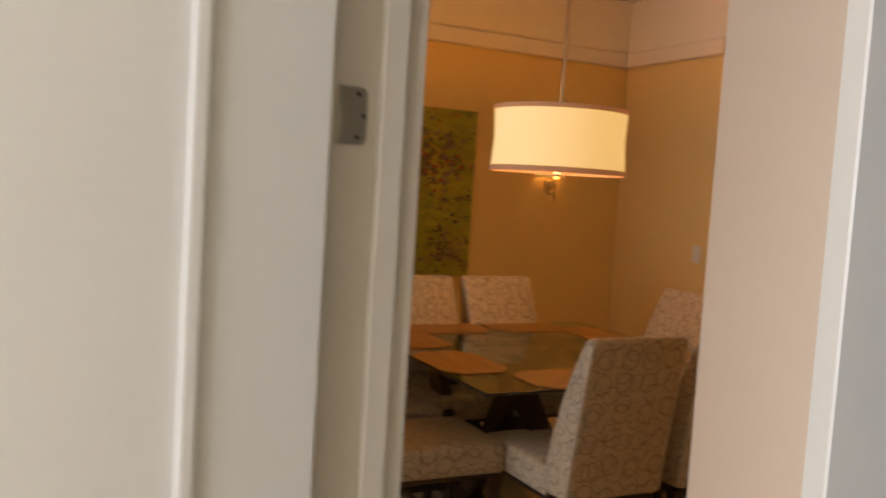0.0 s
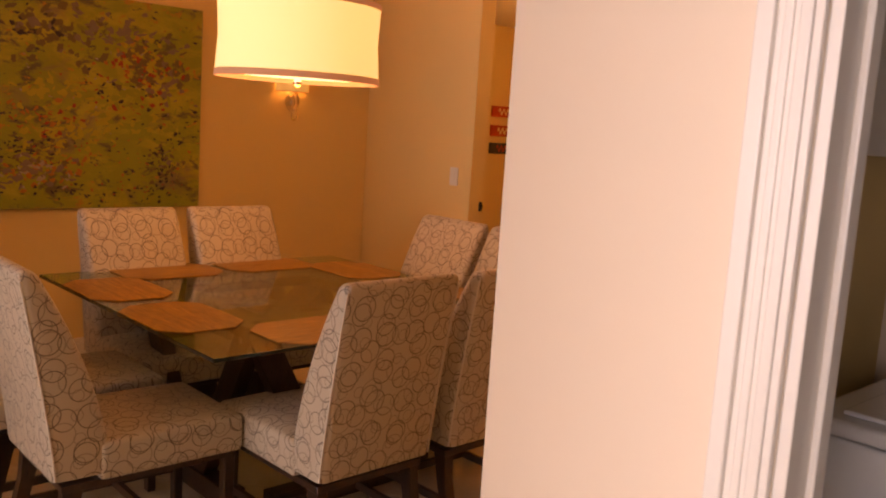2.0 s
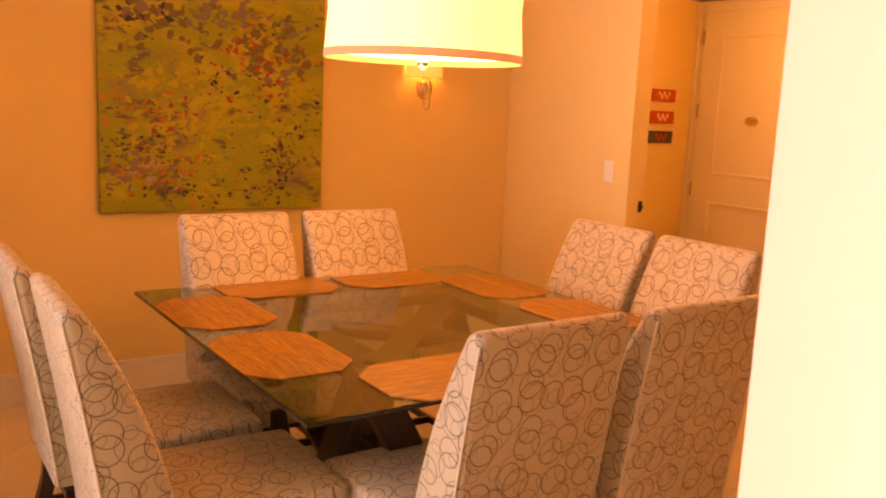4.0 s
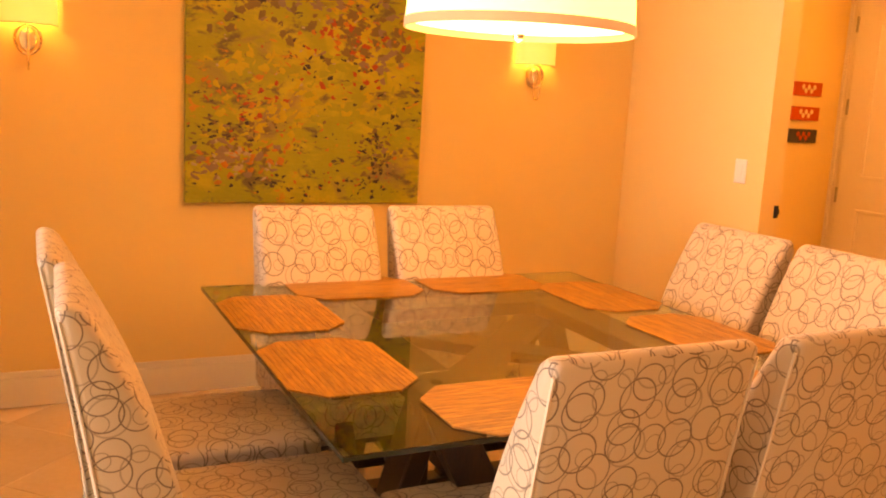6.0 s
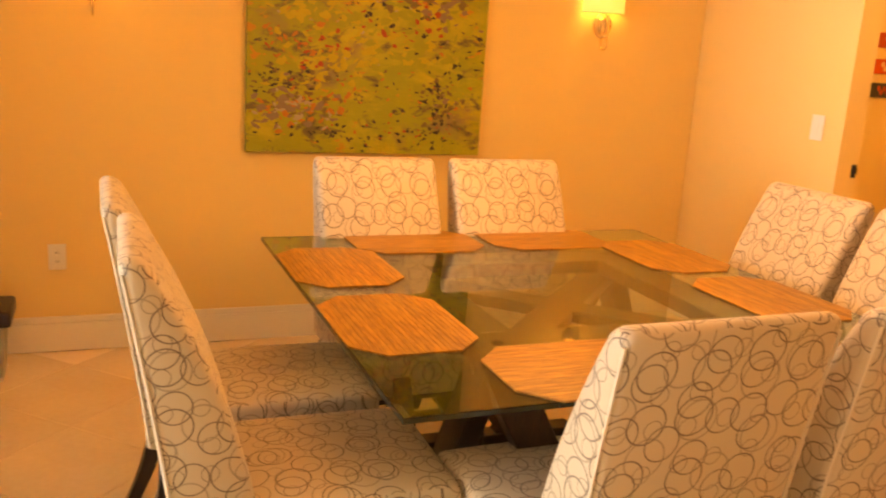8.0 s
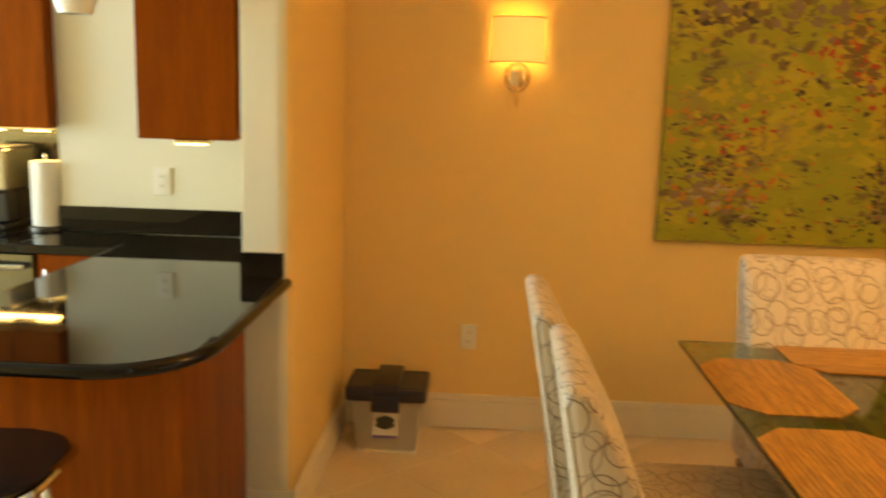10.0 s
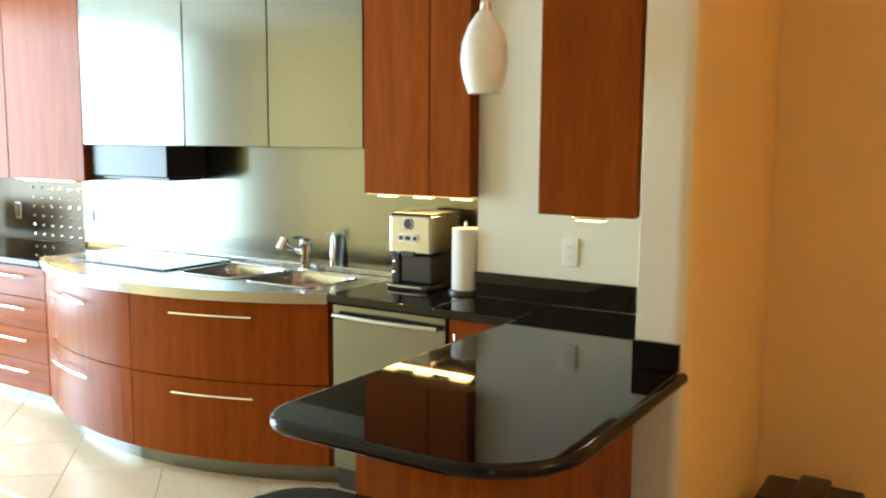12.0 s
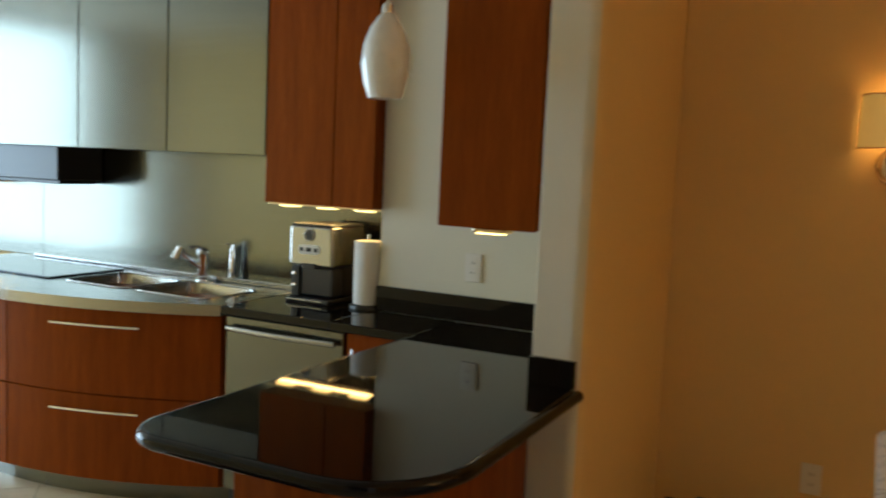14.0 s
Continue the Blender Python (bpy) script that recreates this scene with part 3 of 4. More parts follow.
# paint patches: tone, centre, spread, number of dabs, length of a dab
PATCHES = (
    ("brown", 0.30, 0.82, 0.16, 0.07, 60, 0.030), ("brown", -0.28, 0.95, 0.16, 0.07, 60, 0.028), ("plum", 0.0, 0.98, 0.22, 0.06, 50, 0.030),
    ("plum", -0.40, 0.22, 0.10, 0.05, 45, 0.026), ("pale", -0.38, 0.19, 0.10, 0.04, 26, 0.018), ("plum", 0.36, 0.70, 0.10, 0.05, 26, 0.026),
    ("brown", -0.34, 0.30, 0.14, 0.06, 60, 0.018), ("yellow", -0.24, 0.39, 0.10, 0.05, 46, 0.024), ("yellow", -0.22, 0.64, 0.12, 0.05, 26, 0.028),
    ("yellow", 0.22, 0.86, 0.07, 0.06, 20, 0.022), ("yellow", 0.05, 0.50, 0.16, 0.05, 30, 0.026), ("green", 0.22, 0.42, 0.18, 0.07, 40, 0.034),
    ("green", 0.05, 0.62, 0.20, 0.08, 40, 0.032), ("red", -0.30, 0.48, 0.12, 0.05, 18, 0.020), ("red", 0.18, 0.82, 0.12, 0.06, 30, 0.018),
    ("red", 0.12, 0.60, 0.16, 0.05, 20, 0.018), ("orange", -0.36, 0.52, 0.10, 0.06, 24, 0.018), ("orange", 0.20, 0.80, 0.10, 0.06, 26, 0.018),
    ("orange", -0.30, 0.20, 0.16, 0.06, 46, 0.019), ("orange", 0.20, 0.30, 0.26, 0.10, 26, 0.013), ("dark", -0.38, 0.97, 0.09, 0.03, 16, 0.022),
    ("dark", 0.10, 0.66, 0.14, 0.07, 22, 0.016), ("dark", 0.45, 0.46, 0.08, 0.06, 14, 0.017), ("dark", -0.40, 0.34, 0.12, 0.05, 26, 0.012),
    ("brown", 0.35, 0.26, 0.05, 0.06, 46, 0.015), ("dark", 0.34, 0.24, 0.05, 0.08, 46, 0.014), ("plum", 0.37, 0.25, 0.03, 0.04, 14, 0.016),
    ("dark", -0.02, 0.085, 0.26, 0.03, 44, 0.014), ("red", 0.10, 0.10, 0.28, 0.04, 22, 0.010), ("dark", 0.0, 0.6, 0.45, 0.40, 60, 0.008),
    ("red", 0.0, 0.6, 0.45, 0.40, 60, 0.008), ("pale", 0.1, 0.75, 0.30, 0.20, 34, 0.009), ("yellow", 0.44, 0.27, 0.05, 0.05, 26, 0.008),
)


def painting():
    p = thing("painting", pose(0.583, 0, 0.915), "large square abstract canvas in olive, ochre and plum", "painting")
    w, h = 0.583, 1.172
    bm = block(-w, w, -0.042, -0.003, 0, h, 0.003)
    part("canvas", bm, M_CANVAS, p)
    part("stretcher_bar", block(-w + 0.01, w - 0.01, -0.0028, -0.001, 0.01, h - 0.01), M_CREAM, p)
    rnd = random.Random(4)
    layer = {tone: bmesh.new() for tone in M_STROKE}
    for tone, cx, cz, sx, sz, count, size in PATCHES:
        bm = layer[tone]
        for _ in range(count):
            x, z = rnd.gauss(cx, sx), rnd.gauss(cz, sz)
            long = size * rnd.uniform(0.55, 1.25)
            if not (-w + long < x < w - long and long < z < h - long):
                continue
            thin, a = long * rnd.uniform(0.2, 0.75), rnd.gauss(0.0, 0.6)
            level = 0.0424 + 0.0012 * rnd.random()
            ring = []
            for k in range(10):
                u, v = long * math.cos(k * math.pi / 5) * rnd.uniform(0.45, 1.25), thin * math.sin(k * math.pi / 5) * rnd.uniform(0.5, 1.4)
                ring.append(bm.verts.new((x + u * math.cos(a) - v * math.sin(a), -level, z + u * math.sin(a) + v * math.cos(a))))
            tip = bm.verts.new((x, -level - 0.0008, z))
            for k in range(10):
                bm.faces.new((ring[k], ring[(k + 1) % 10], tip))
    for tone, bm in layer.items():
        tagged(part("thick_paint", bm, M_STROKE[tone], p, tone + " dabs of thick paint"), kind="stuff")
    return p


painting()


def sconce(x):
    sc = thing("wall_sconce", pose(x, 0, 1.5), "lit wall lamp with a half-round amber shade and curved nickel arms", "wall lamp", "sconces beside the painting")
    bm = turned([(0.118, 0.16), (0.114, 0.345)], 28, start=180, sweep=180)
    rim = turned([(0.112, 0.345), (0.116, 0.16)], 28, bm, start=180, sweep=180)
    for v in bm.verts:
        v.co.y = v.co.y * 0.9 - 0.012
    part("shade", bm, M_SHADE_S, sc, "glowing amber fabric half shade", smooth=True)
    for z, r in ((0.16, 0.1185), (0.345, 0.1145)):
        part("shade_rim", tube([(r * math.cos(radians(a)), r * 0.9 * math.sin(radians(a)) - 0.012, z) for a in range(180, 361, 10)], 0.003, 6), M_CREAM, sc, smooth=True)
    bm = prism([(0.034 * math.cos(radians(a)), 0.10 + 0.05 * math.sin(radians(a))) for a in range(0, 360, 15)], -0.020, -0.002, 0.006, 2, "y")
    part("backplate", bm, M_NICKEL, sc, "oval polished nickel backplate", smooth=True)
    loop = [(0.0, -0.022, 0.11), (0.0, -0.030, 0.02)] + [(0.0, -0.060 + 0.030 * math.cos(radians(k)), -0.025 * math.sin(radians(k))) for k in range(0, 181, 30)] + [(0.0, -0.090, 0.02), (0.0, -0.080, 0.20)]
    part("arm", tube(loop, 0.0045, 8), M_NICKEL, sc, "thin U-shaped nickel arm", smooth=True)
    ring = [(0.050 * math.cos(radians(k)), -0.030, 0.10 + 0.062 * math.sin(radians(k))) for k in range(0, 360, 15)]
    part("oval_ring", tube(ring, 0.006, 8, closed=True), M_NICKEL, sc, "oval nickel ring", smooth=True)
    part("bulb", turned([(0.0, 0.20), (0.012, 0.205), (0.018, 0.24), (0.010, 0.28), (0.0, 0.30)], 14, centre=(0, -0.06)), M_BULB, sc, smooth=True)
    return sc


for x in (-0.634, 1.822):
    sconce(x)
    lamp("sconce_light", "POINT", 2.0, WARM, pose(x, -0.062, 1.77), radius=0.04)

PX, PY = 0.665, -1.84


def drum_pendant():
    d = thing("pendant_lamp", pose(PX, PY, TRAY), "large lit cream drum shade with brown trim hanging over the table", "pendant lamp")
    z0, z1, r = 1.645 - TRAY, 1.965 - TRAY, 0.336
    bm = turned([(r, z0), (r * 0.965, (z0 + z1) / 2), (r * 0.985, z1), (r * 0.98, z1), (r * 0.96, (z0 + z1) / 2), (r * 0.993, z0), (r, z0)], 64)
    part("shade", bm, M_SHADE, d, "glowing cream fabric drum", smooth=True)
    part("trim_band", turned([(r + 0.002, z0), (r + 0.001, z0 + 0.026), (r - 0.004, z0 + 0.026), (r - 0.004, z0 - 0.001), (r + 0.002, z0)], 64), M_BAND_LIT, d, "brown fabric band", smooth=True)
    part("trim_band", turned([(r * 0.985 + 0.003, z1 - 0.022), (r * 0.985 + 0.003, z1 + 0.001), (r * 0.985 - 0.004, z1 + 0.001), (r * 0.985 - 0.004, z1 - 0.022)], 64), M_BAND_LIT, d, "brown fabric band", smooth=True)
    part("diffuser", turned([(0.0, z0 + 0.020), (r - 0.012, z0 + 0.020), (r - 0.012, z0 + 0.024), (0.0, z0 + 0.024)], 48), M_DIFFUSER, d, "glowing white diffuser")
    part("stem", tube([(0, 0, 0), (0, 0, z0 + 0.06)], 0.009, 12), M_NICKEL, d, smooth=True)
    part("canopy", turned([(0.0, -0.001), (0.065, -0.001), (0.06, -0.02), (0.012, -0.03), (0.0, -0.03)], 24), M_NICKEL, d, smooth=True)
    part("finial", turned([(0.0, z0 - 0.030), (0.016, z0 - 0.018), (0.018, z0 - 0.004), (0.006, z0 + 0.012), (0.006, z0 + 0.03)], 16), M_CHROME, d, smooth=True)
    for k in range(3):
        a = radians(120 * k + 20)
        part("spider_arm", tube([(0, 0, z1 - 0.03), (r * 0.975 * math.cos(a), r * 0.975 * math.sin(a), z1 - 0.03)], 0.003, 6), M_NICKEL, d)
    return d


drum_pendant()
lamp("pendant_glow_down", "POINT", 24, WARM, pose(PX, PY, 1.60), radius=0.12)
lamp("pendant_glow_up", "POINT", 122, WARM, pose(PX, PY, 1.90), radius=0.06)

# ---- plates on walls ----


def wall_plate(name, m, label, category, toggles=1, mat=None):
    """A plate in the local xz plane, looking along -y."""
    w = thing(name, m, label, category)
    part("plate", block(-0.036, 0.036, -0.008, -0.001, -0.058, 0.058, 0.003), mat or M_WHITEP, w)
    for k in range(2):
        part("socket", block(-0.017, 0.017, -0.0105, -0.008, -0.036 + 0.040 * k, -0.004 + 0.040 * k, 0.001), mat or M_WHITEP, w)
    for k in range(2):
        for s in (-1, 1):
            part("slot", block(s * 0.006 - 0.001, s * 0.006 + 0.001, -0.0110, -0.0100, -0.026 + 0.040 * k, -0.014 + 0.040 * k), M_RUBBER, w)
    return w


wall_plate("outlet", pose(-0.806, 0, 0.433), "white wall outlet above the baseboard", "outlet")
wall_plate("outlet", pose(-2.100, -0.28, 1.128), "white outlet above the black backsplash", "outlet")


def light_switch(m):
    w = thing("light_switch", m, "white rocker light switch on the cream wall", "light switch")
    part("plate", block(-0.036, 0.036, -0.008, -0.001, -0.058, 0.058, 0.003), M_WHITEP, w)
    part("rocker", prism([(-0.012, -0.032), (-0.009, -0.032), (-0.008, 0.032), (-0.013, 0.032)], -0.016, 0.016, 0.001, 1, "x"), M_WHITEP, w)


light_switch(pose(RIGHT, -0.93, 1.185, 0, 0, -90))

sp = thing("strike_plate", pose(2.580, -1.080, 1.005), "small dark metal strike plate on the wall end", "strike plate")
part("plate", block(-0.014, 0.014, -0.004, -0.0005, -0.030, 0.030, 0.001), M_RUBBER, sp)
part("lip", block(-0.006, 0.018, -0.007, -0.004, -0.012, 0.012, 0.001), M_RUBBER, sp)

# ---- storage bin in the corner ----


def storage_bin():
    b = thing("storage_bin", pose(-1.140, -0.250, 0) @ Matrix.Diagonal((1, 1, 0.90, 1)), "clear plastic bin with a dark navy lid and paper label", "storage bin")

    def rect(w, d, z):
        return [(-w, -d, z), (w, -d, z), (w, d, z), (-w, d, z)]

    bm = bmesh.new()
    rings = [[bm.verts.new(p) for p in rect(*r)] for r in ((0.128, 0.093, 0.004), (0.145, 0.110, 0.255), (0.150, 0.115, 0.255), (0.150, 0.115, 0.262), (0.141, 0.106, 0.262), (0.124, 0.089, 0.010))]
    for a, c in zip(rings, rings[1:]):
        for k in range(4):
            bm.faces.new((a[k], a[(k + 1) % 4], c[(k + 1) % 4], c[k]))
    bm.faces.new(rings[0])
    bm.faces.new(rings[-1])
    bmesh.ops.bevel(bm, geom=[e for e in bm.edges if abs(e.verts[0].co.z - e.verts[1].co.z) > 0.1], offset=0.012, segments=2, affect="EDGES")
    part("tub", bm, M_TUB, b, "cloudy clear plastic tub")
    part("base_rim", block(-0.13, 0.13, -0.095, 0.095, 0.0, 0.012, 0.003), M_WHITEP, b)
    lid = part("lid", block(-0.172, 0.172, -0.128, 0.128, 0.262, 0.335, 0.014, 3), M_NAVY, b, "dark navy lid", smooth=True)
    part("handle", block(-0.055, 0.055, -0.140, 0.14, 0.300, 0.356, 0.010, 3), M_NAVY, lid, smooth=True)
    part("latch", block(-0.060, 0.060, -0.137, -0.112, 0.215, 0.300, 0.006, 2), M_NAVY, b, "dark navy latch", smooth=True)
    lab = part("paper_label", prism([(-0.055, 0.075), (0.055, 0.075), (0.055, 0.215), (-0.055, 0.215)], -0.1095, -0.107, axis="y"), M_WHITEP, b, "white paper label with a dark picture")
    part("label_picture", prism([(0.046 * math.cos(radians(a)) * (1 - 0.25 * (a % 60 == 0)), 0.158 + 0.034 * math.sin(radians(a))) for a in range(0, 360, 20)], -0.1115, -0.1095, axis="y"), M_BLACK, lab)
    part("label_stripe", block(-0.055, 0.055, -0.111, -0.1095, 0.080, 0.094), M_PURPLE, lab)


M_PURPLE = material("purple_print", (0.16, 0.09, 0.30), 0.5, scale=10, grain=50)
storage_bin()

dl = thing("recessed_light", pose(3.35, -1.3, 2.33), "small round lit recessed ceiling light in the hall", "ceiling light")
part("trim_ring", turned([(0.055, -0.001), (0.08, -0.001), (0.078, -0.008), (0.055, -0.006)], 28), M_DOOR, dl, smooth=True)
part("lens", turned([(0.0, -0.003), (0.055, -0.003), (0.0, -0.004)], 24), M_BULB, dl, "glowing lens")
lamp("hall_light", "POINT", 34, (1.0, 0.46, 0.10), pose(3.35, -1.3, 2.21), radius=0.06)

# ---- hall: carved plaques and entrance door ----


def plaque(z, mat, seed, label):
    p = thing("wall_plaque", pose(3.865, 0, z), label, "wall plaque", "plaques in the hall")
    part("board", block(-0.125, 0.125, -0.022, -0.001, -0.044, 0.044, 0.004), mat, p)
    rnd = random.Random(seed)
    for k in range(5):
        cx = -0.045 + 0.024 * k
        bm = prism([(cx + (0.010 + 0.004 * (j % 2)) * math.cos(j * math.pi / 5), 0.012 * (-1) ** k + (0.014 + 0.004 * (j % 2)) * math.sin(j * math.pi / 5)) for j in range(10)], -0.026, -0.021, axis="y")
        part("flower", bm, M_CREAM if mat is M_RED else M_RED, p)


plaque(1.648, M_RED, 1, "red carved plaque with a cream flower pattern")
plaque(1.492, M_RED, 2, "red carved plaque with a cream flower pattern")
plaque(1.350, M_DKGREEN, 3, "dark carved plaque with small red flowers")


def panel_door(name, m, width, height, label, mat, panels, handle_at=None, thick=0.040):
    """A door in the local xz plane, hinged at x = 0; panels are (x0, x1, z0, z1) framed by raised mouldings on both faces."""
    d = thing(name, m, label, "door", kind="structure")
    leaf = part("leaf", block(0, width, -thick / 2, thick / 2, 0.008, height, 0.002, 1), mat, d)
    for x0, x1, z0, z1 in panels:
        for side in (-1, 1):
            y = side * thick / 2
            for a0, a1, b0, b1 in ((x0, x1, z0, z0 + 0.022), (x0, x1, z1 - 0.022, z1), (x0, x0 + 0.022, z0 + 0.022, z1 - 0.022), (x1 - 0.022, x1, z0 + 0.022, z1 - 0.022)):
                part("moulding", block(a0, a1, min(y, y + side * 0.011), max(y, y + side * 0.011), b0, b1, 0.005, 2), mat, leaf)
    return d


def hinge(m, parent=None):
    h = thing("hinge", m, "brushed metal door hinge with screws on the jamb", "hinge")
    part("hinge_leaf", prism(rounded(-0.001, 0.030, -0.036, 0.036, (0.001, 0.009, 0.009, 0.001)), 0.0, 0.003, axis="y"), M_HINGE, h)
    part("knuckle", tube([(-0.004, 0.002, -0.036), (-0.004, 0.002, 0.036)], 0.005, 10), M_HINGE, h, smooth=True)
    for z in (-0.027, 0.0, 0.027):
        bm = bmesh.new()
        bmesh.ops.create_circle(bm, cap_ends=True, radius=0.003, segments=12, matrix=pose(0.018 if z else 0.026, -0.0006, z, 90, 0, 0))
        part("screw", bm, M_RUBBER, h)


M_HINGE = material("hinge_metal", (0.42, 0.40, 0.34), 0.35, 0.8, scale=8, grain=60, bump=0.0)

ent = panel_door("door_1", pose(4.17, -0.10, 0, 0, 0, -90), 0.94, 2.23, "cream panelled entrance door, closed", M_TRIM, ((0.16, 0.78, 1.10, 2.08), (0.16, 0.78, 0.15, 0.905)))
part("lever", tube([(0.83, -0.02, 1.0), (0.83, -0.065, 1.0), (0.73, -0.068, 1.0)], 0.009, 10), M_HINGE, ent, "dark lever handle", smooth=True)
part("rose", prism([(0.83 + 0.026 * math.cos(radians(a)), 1.0 + 0.026 * math.sin(radians(a))) for a in range(0, 360, 20)], -0.028, -0.02, axis="y"), M_HINGE, ent)
part("door_plate", prism([(0.47 + 0.055 * math.cos(radians(a)), 1.49 + 0.034 * math.sin(radians(a))) for a in range(0, 360, 15)], -0.030, -0.020, 0.003, 1, "y"), M_NICKEL, ent, "oval metal viewer plate")
part("viewer_plate", prism([(0.47 + 0.036 * math.cos(radians(a)), 1.49 + 0.020 * math.sin(radians(a))) for a in range(0, 360, 15)], -0.033, -0.030, axis="y"), M_HINGE, ent)
for z in (0.30, 0.93, 1.50, 2.02):
    part("hinge", tube([(-0.003, -0.024, z), (-0.003, -0.024, z + 0.10)], 0.008, 8), M_HINGE, ent)


def casing(name, m, width, height, depth=0.0):
    """Stepped door casing round an opening of that width in the local xz plane, looking along -y."""
    c = thing(name, m, "white stepped door casing", "door casing", kind="structure")
    for s in (0, 1):
        for a, b, t in ((0.0, 0.09, 0.014), (0.012, 0.030, 0.020), (0.038, 0.052, 0.018), (0.062, 0.088, 0.024)):
            x0, x1 = (-b, -a) if s == 0 else (width + a, width + b)
            part("casing_strip", block(x0, x1, -t, -0.001, 0.0, height + b, 0.003, 2), M_TRIM, c)
    for a, b, t in ((0.0, 0.09, 0.014), (0.012, 0.030, 0.020), (0.062, 0.088, 0.024)):
        part("casing_strip", block(-a, width + a, -t, -0.001, height + a, height + b, 0.003, 2), M_TRIM, c)
    return c


casing("door_casing", pose(4.198, -0.09, 0, 0, 0, -90), 0.96, 2.235)

# ---- laundry door and room ----
casing("door_casing", pose(-0.252, -4.43, 0, 0, 0, -90), 0.87, 2.05)
jl = thing("door_frame", pose(-0.19, -4.43, 0), "white painted jamb of the laundry doorway", "door frame", kind="structure")
part("jamb", block(-0.063, 0.063, -0.020, -0.001, 0.0, 2.05, 0.002), M_TRIM, jl)
part("stop", block(0.0, 0.035, -0.032, -0.020, 0.0, 2.05, 0.003), M_TRIM, jl)
part("jamb", block(-0.063, 0.063, -0.869, -0.850, 0.0, 2.05, 0.002), M_TRIM, jl)
part("head_jamb", block(-0.063, 0.063, -0.850, -0.020, 2.03, 2.05, 0.002), M_TRIM, jl)
part("strike_plate", block(-0.02, 0.006, -0.0218, -0.0195, 0.93, 0.99, 0.001), M_HINGE, jl)
panel_door("door_2", pose(-0.300, -5.295, 0, 0, 0, 158), 0.89, 2.03, "white panelled laundry door standing open", M_DOOR, ((0.12, 0.77, 1.05, 1.92), (0.12, 0.77, 0.16, 0.88)))


def washer():
    w = thing("washing_machine", pose(0.57, -4.46, 0), "white top-loading washing machine with a raised control panel", "washing machine")
    part("body", block(0.0, 0.66, -0.34, 0.34, 0.02, 0.86, 0.008, 2), M_ENAMEL, w)
    part("top", block(-0.012, 0.672, -0.345, 0.345, 0.865, 0.905, 0.014, 3), M_ENAMEL, w, smooth=True)
    part("lid", block(0.04, 0.44, -0.27, 0.27, 0.906, 0.918, 0.005, 2), M_ENAMEL, w)
    con = part("console", prism([(0.50, 0.905), (0.665, 0.905), (0.665, 1.09), (0.60, 1.10)], -0.335, 0.335, 0.012, 3, "y"), M_ENAMEL, w, smooth=True)
    part("dial", turned([(0.0, 0.0), (0.035, 0.0), (0.032, 0.02), (0.0, 0.02)], 20), M_CHROME, con).matrix_local = pose(0.545, -0.1, 1.0, 0, -62, 0)
    for s in (-0.28, 0.28):
        for x in (0.06, 0.60):
            part("foot", turned([(0.0, 0.0), (0.022, 0.0), (0.018, 0.022), (0.0, 0.022)], 12, centre=(x, s)), M_RUBBER, w)


washer()


def laundry_cabinet():
    c = thing("laundry_wall_cabinet", pose(0.95, -4.47, 1.49), "cream wall cabinet above the washing machine", "cabinet")
    part("body", block(0.0, 0.349, -0.55, 0.44, 0.0, 0.85), M_TRIM, c)
    part("door", block(-0.022, -0.002, -0.05, 0.44, 0.003, 0.85, 0.002, 1), M_TRIM, c)
    part("door", block(-0.022, -0.002, -0.55, -0.056, 0.003, 0.85, 0.002, 1), M_TRIM, c)
    part("knob", turned([(0.0, 0.0), (0.012, 0.0), (0.014, 0.012), (0.0, 0.02)], 14), M_NICKEL, c).matrix_local = pose(-0.022, -0.02, 0.06, 0, -90, 0)


laundry_cabinet()

# ---- open white door at the passage ----
jp = thing("door_frame", pose(-1.358, -4.43, 0), "white painted door jamb with a hinge", "door frame", kind="structure")
part("jamb", block(-0.063, 0.063, -0.020, -0.001, 0.0, 2.08, 0.002), M_TRIM, jp)
part("stop", block(-0.002, 0.034, -0.033, -0.020, 0.0, 2.08, 0.004), M_TRIM, jp)
part("casing_strip", block(-0.079, -0.063, 0.004, 0.075, 0.0, 2.16, 0.004), M_TRIM, jp)
part("head_jamb", block(-0.063, 0.063, -0.84, -0.020, 2.06, 2.08, 0.002), M_TRIM, jp)
part("jamb", block(-0.063, 0.063, -0.839, -0.820, 0.0, 2.06, 0.002), M_TRIM, jp)
hinge(pose(-1.405, -4.4535, 1.625))
panel_door("door_3", pose(-1.438, -4.480, 0, 0, 0, 183), 0.80, 2.05, "white panelled door standing wide open", M_DOOR, ((0.145, 0.655, 1.05, 1.94), (0.145, 0.655, 0.16, 0.88)))

# ---- kitchen ----
SX, BOW = -4.15, 1.05


def bow(x, extra=0.0):
    """Front line of the curved sink run."""
    t = (x - SX) / BOW
    return -0.615 - 0.30 * max(0.0, 1 - t * t) - extra


def bar_handle(parent, x0, x1, z, y, mat=None):
    h = part("handle", tube([(x0, y, z), ((x0 + x1) / 2, y - 0.002, z), (x1, y, z)], 0.006, 8), M_CHROME, parent, "slim steel bar handle", smooth=True)
    for x in (x0 + 0.02, x1 - 0.02):
        part("post", tube([(x, y, z), (x, y + 0.035, z)], 0.004, 6), M_CHROME, h)
    return h


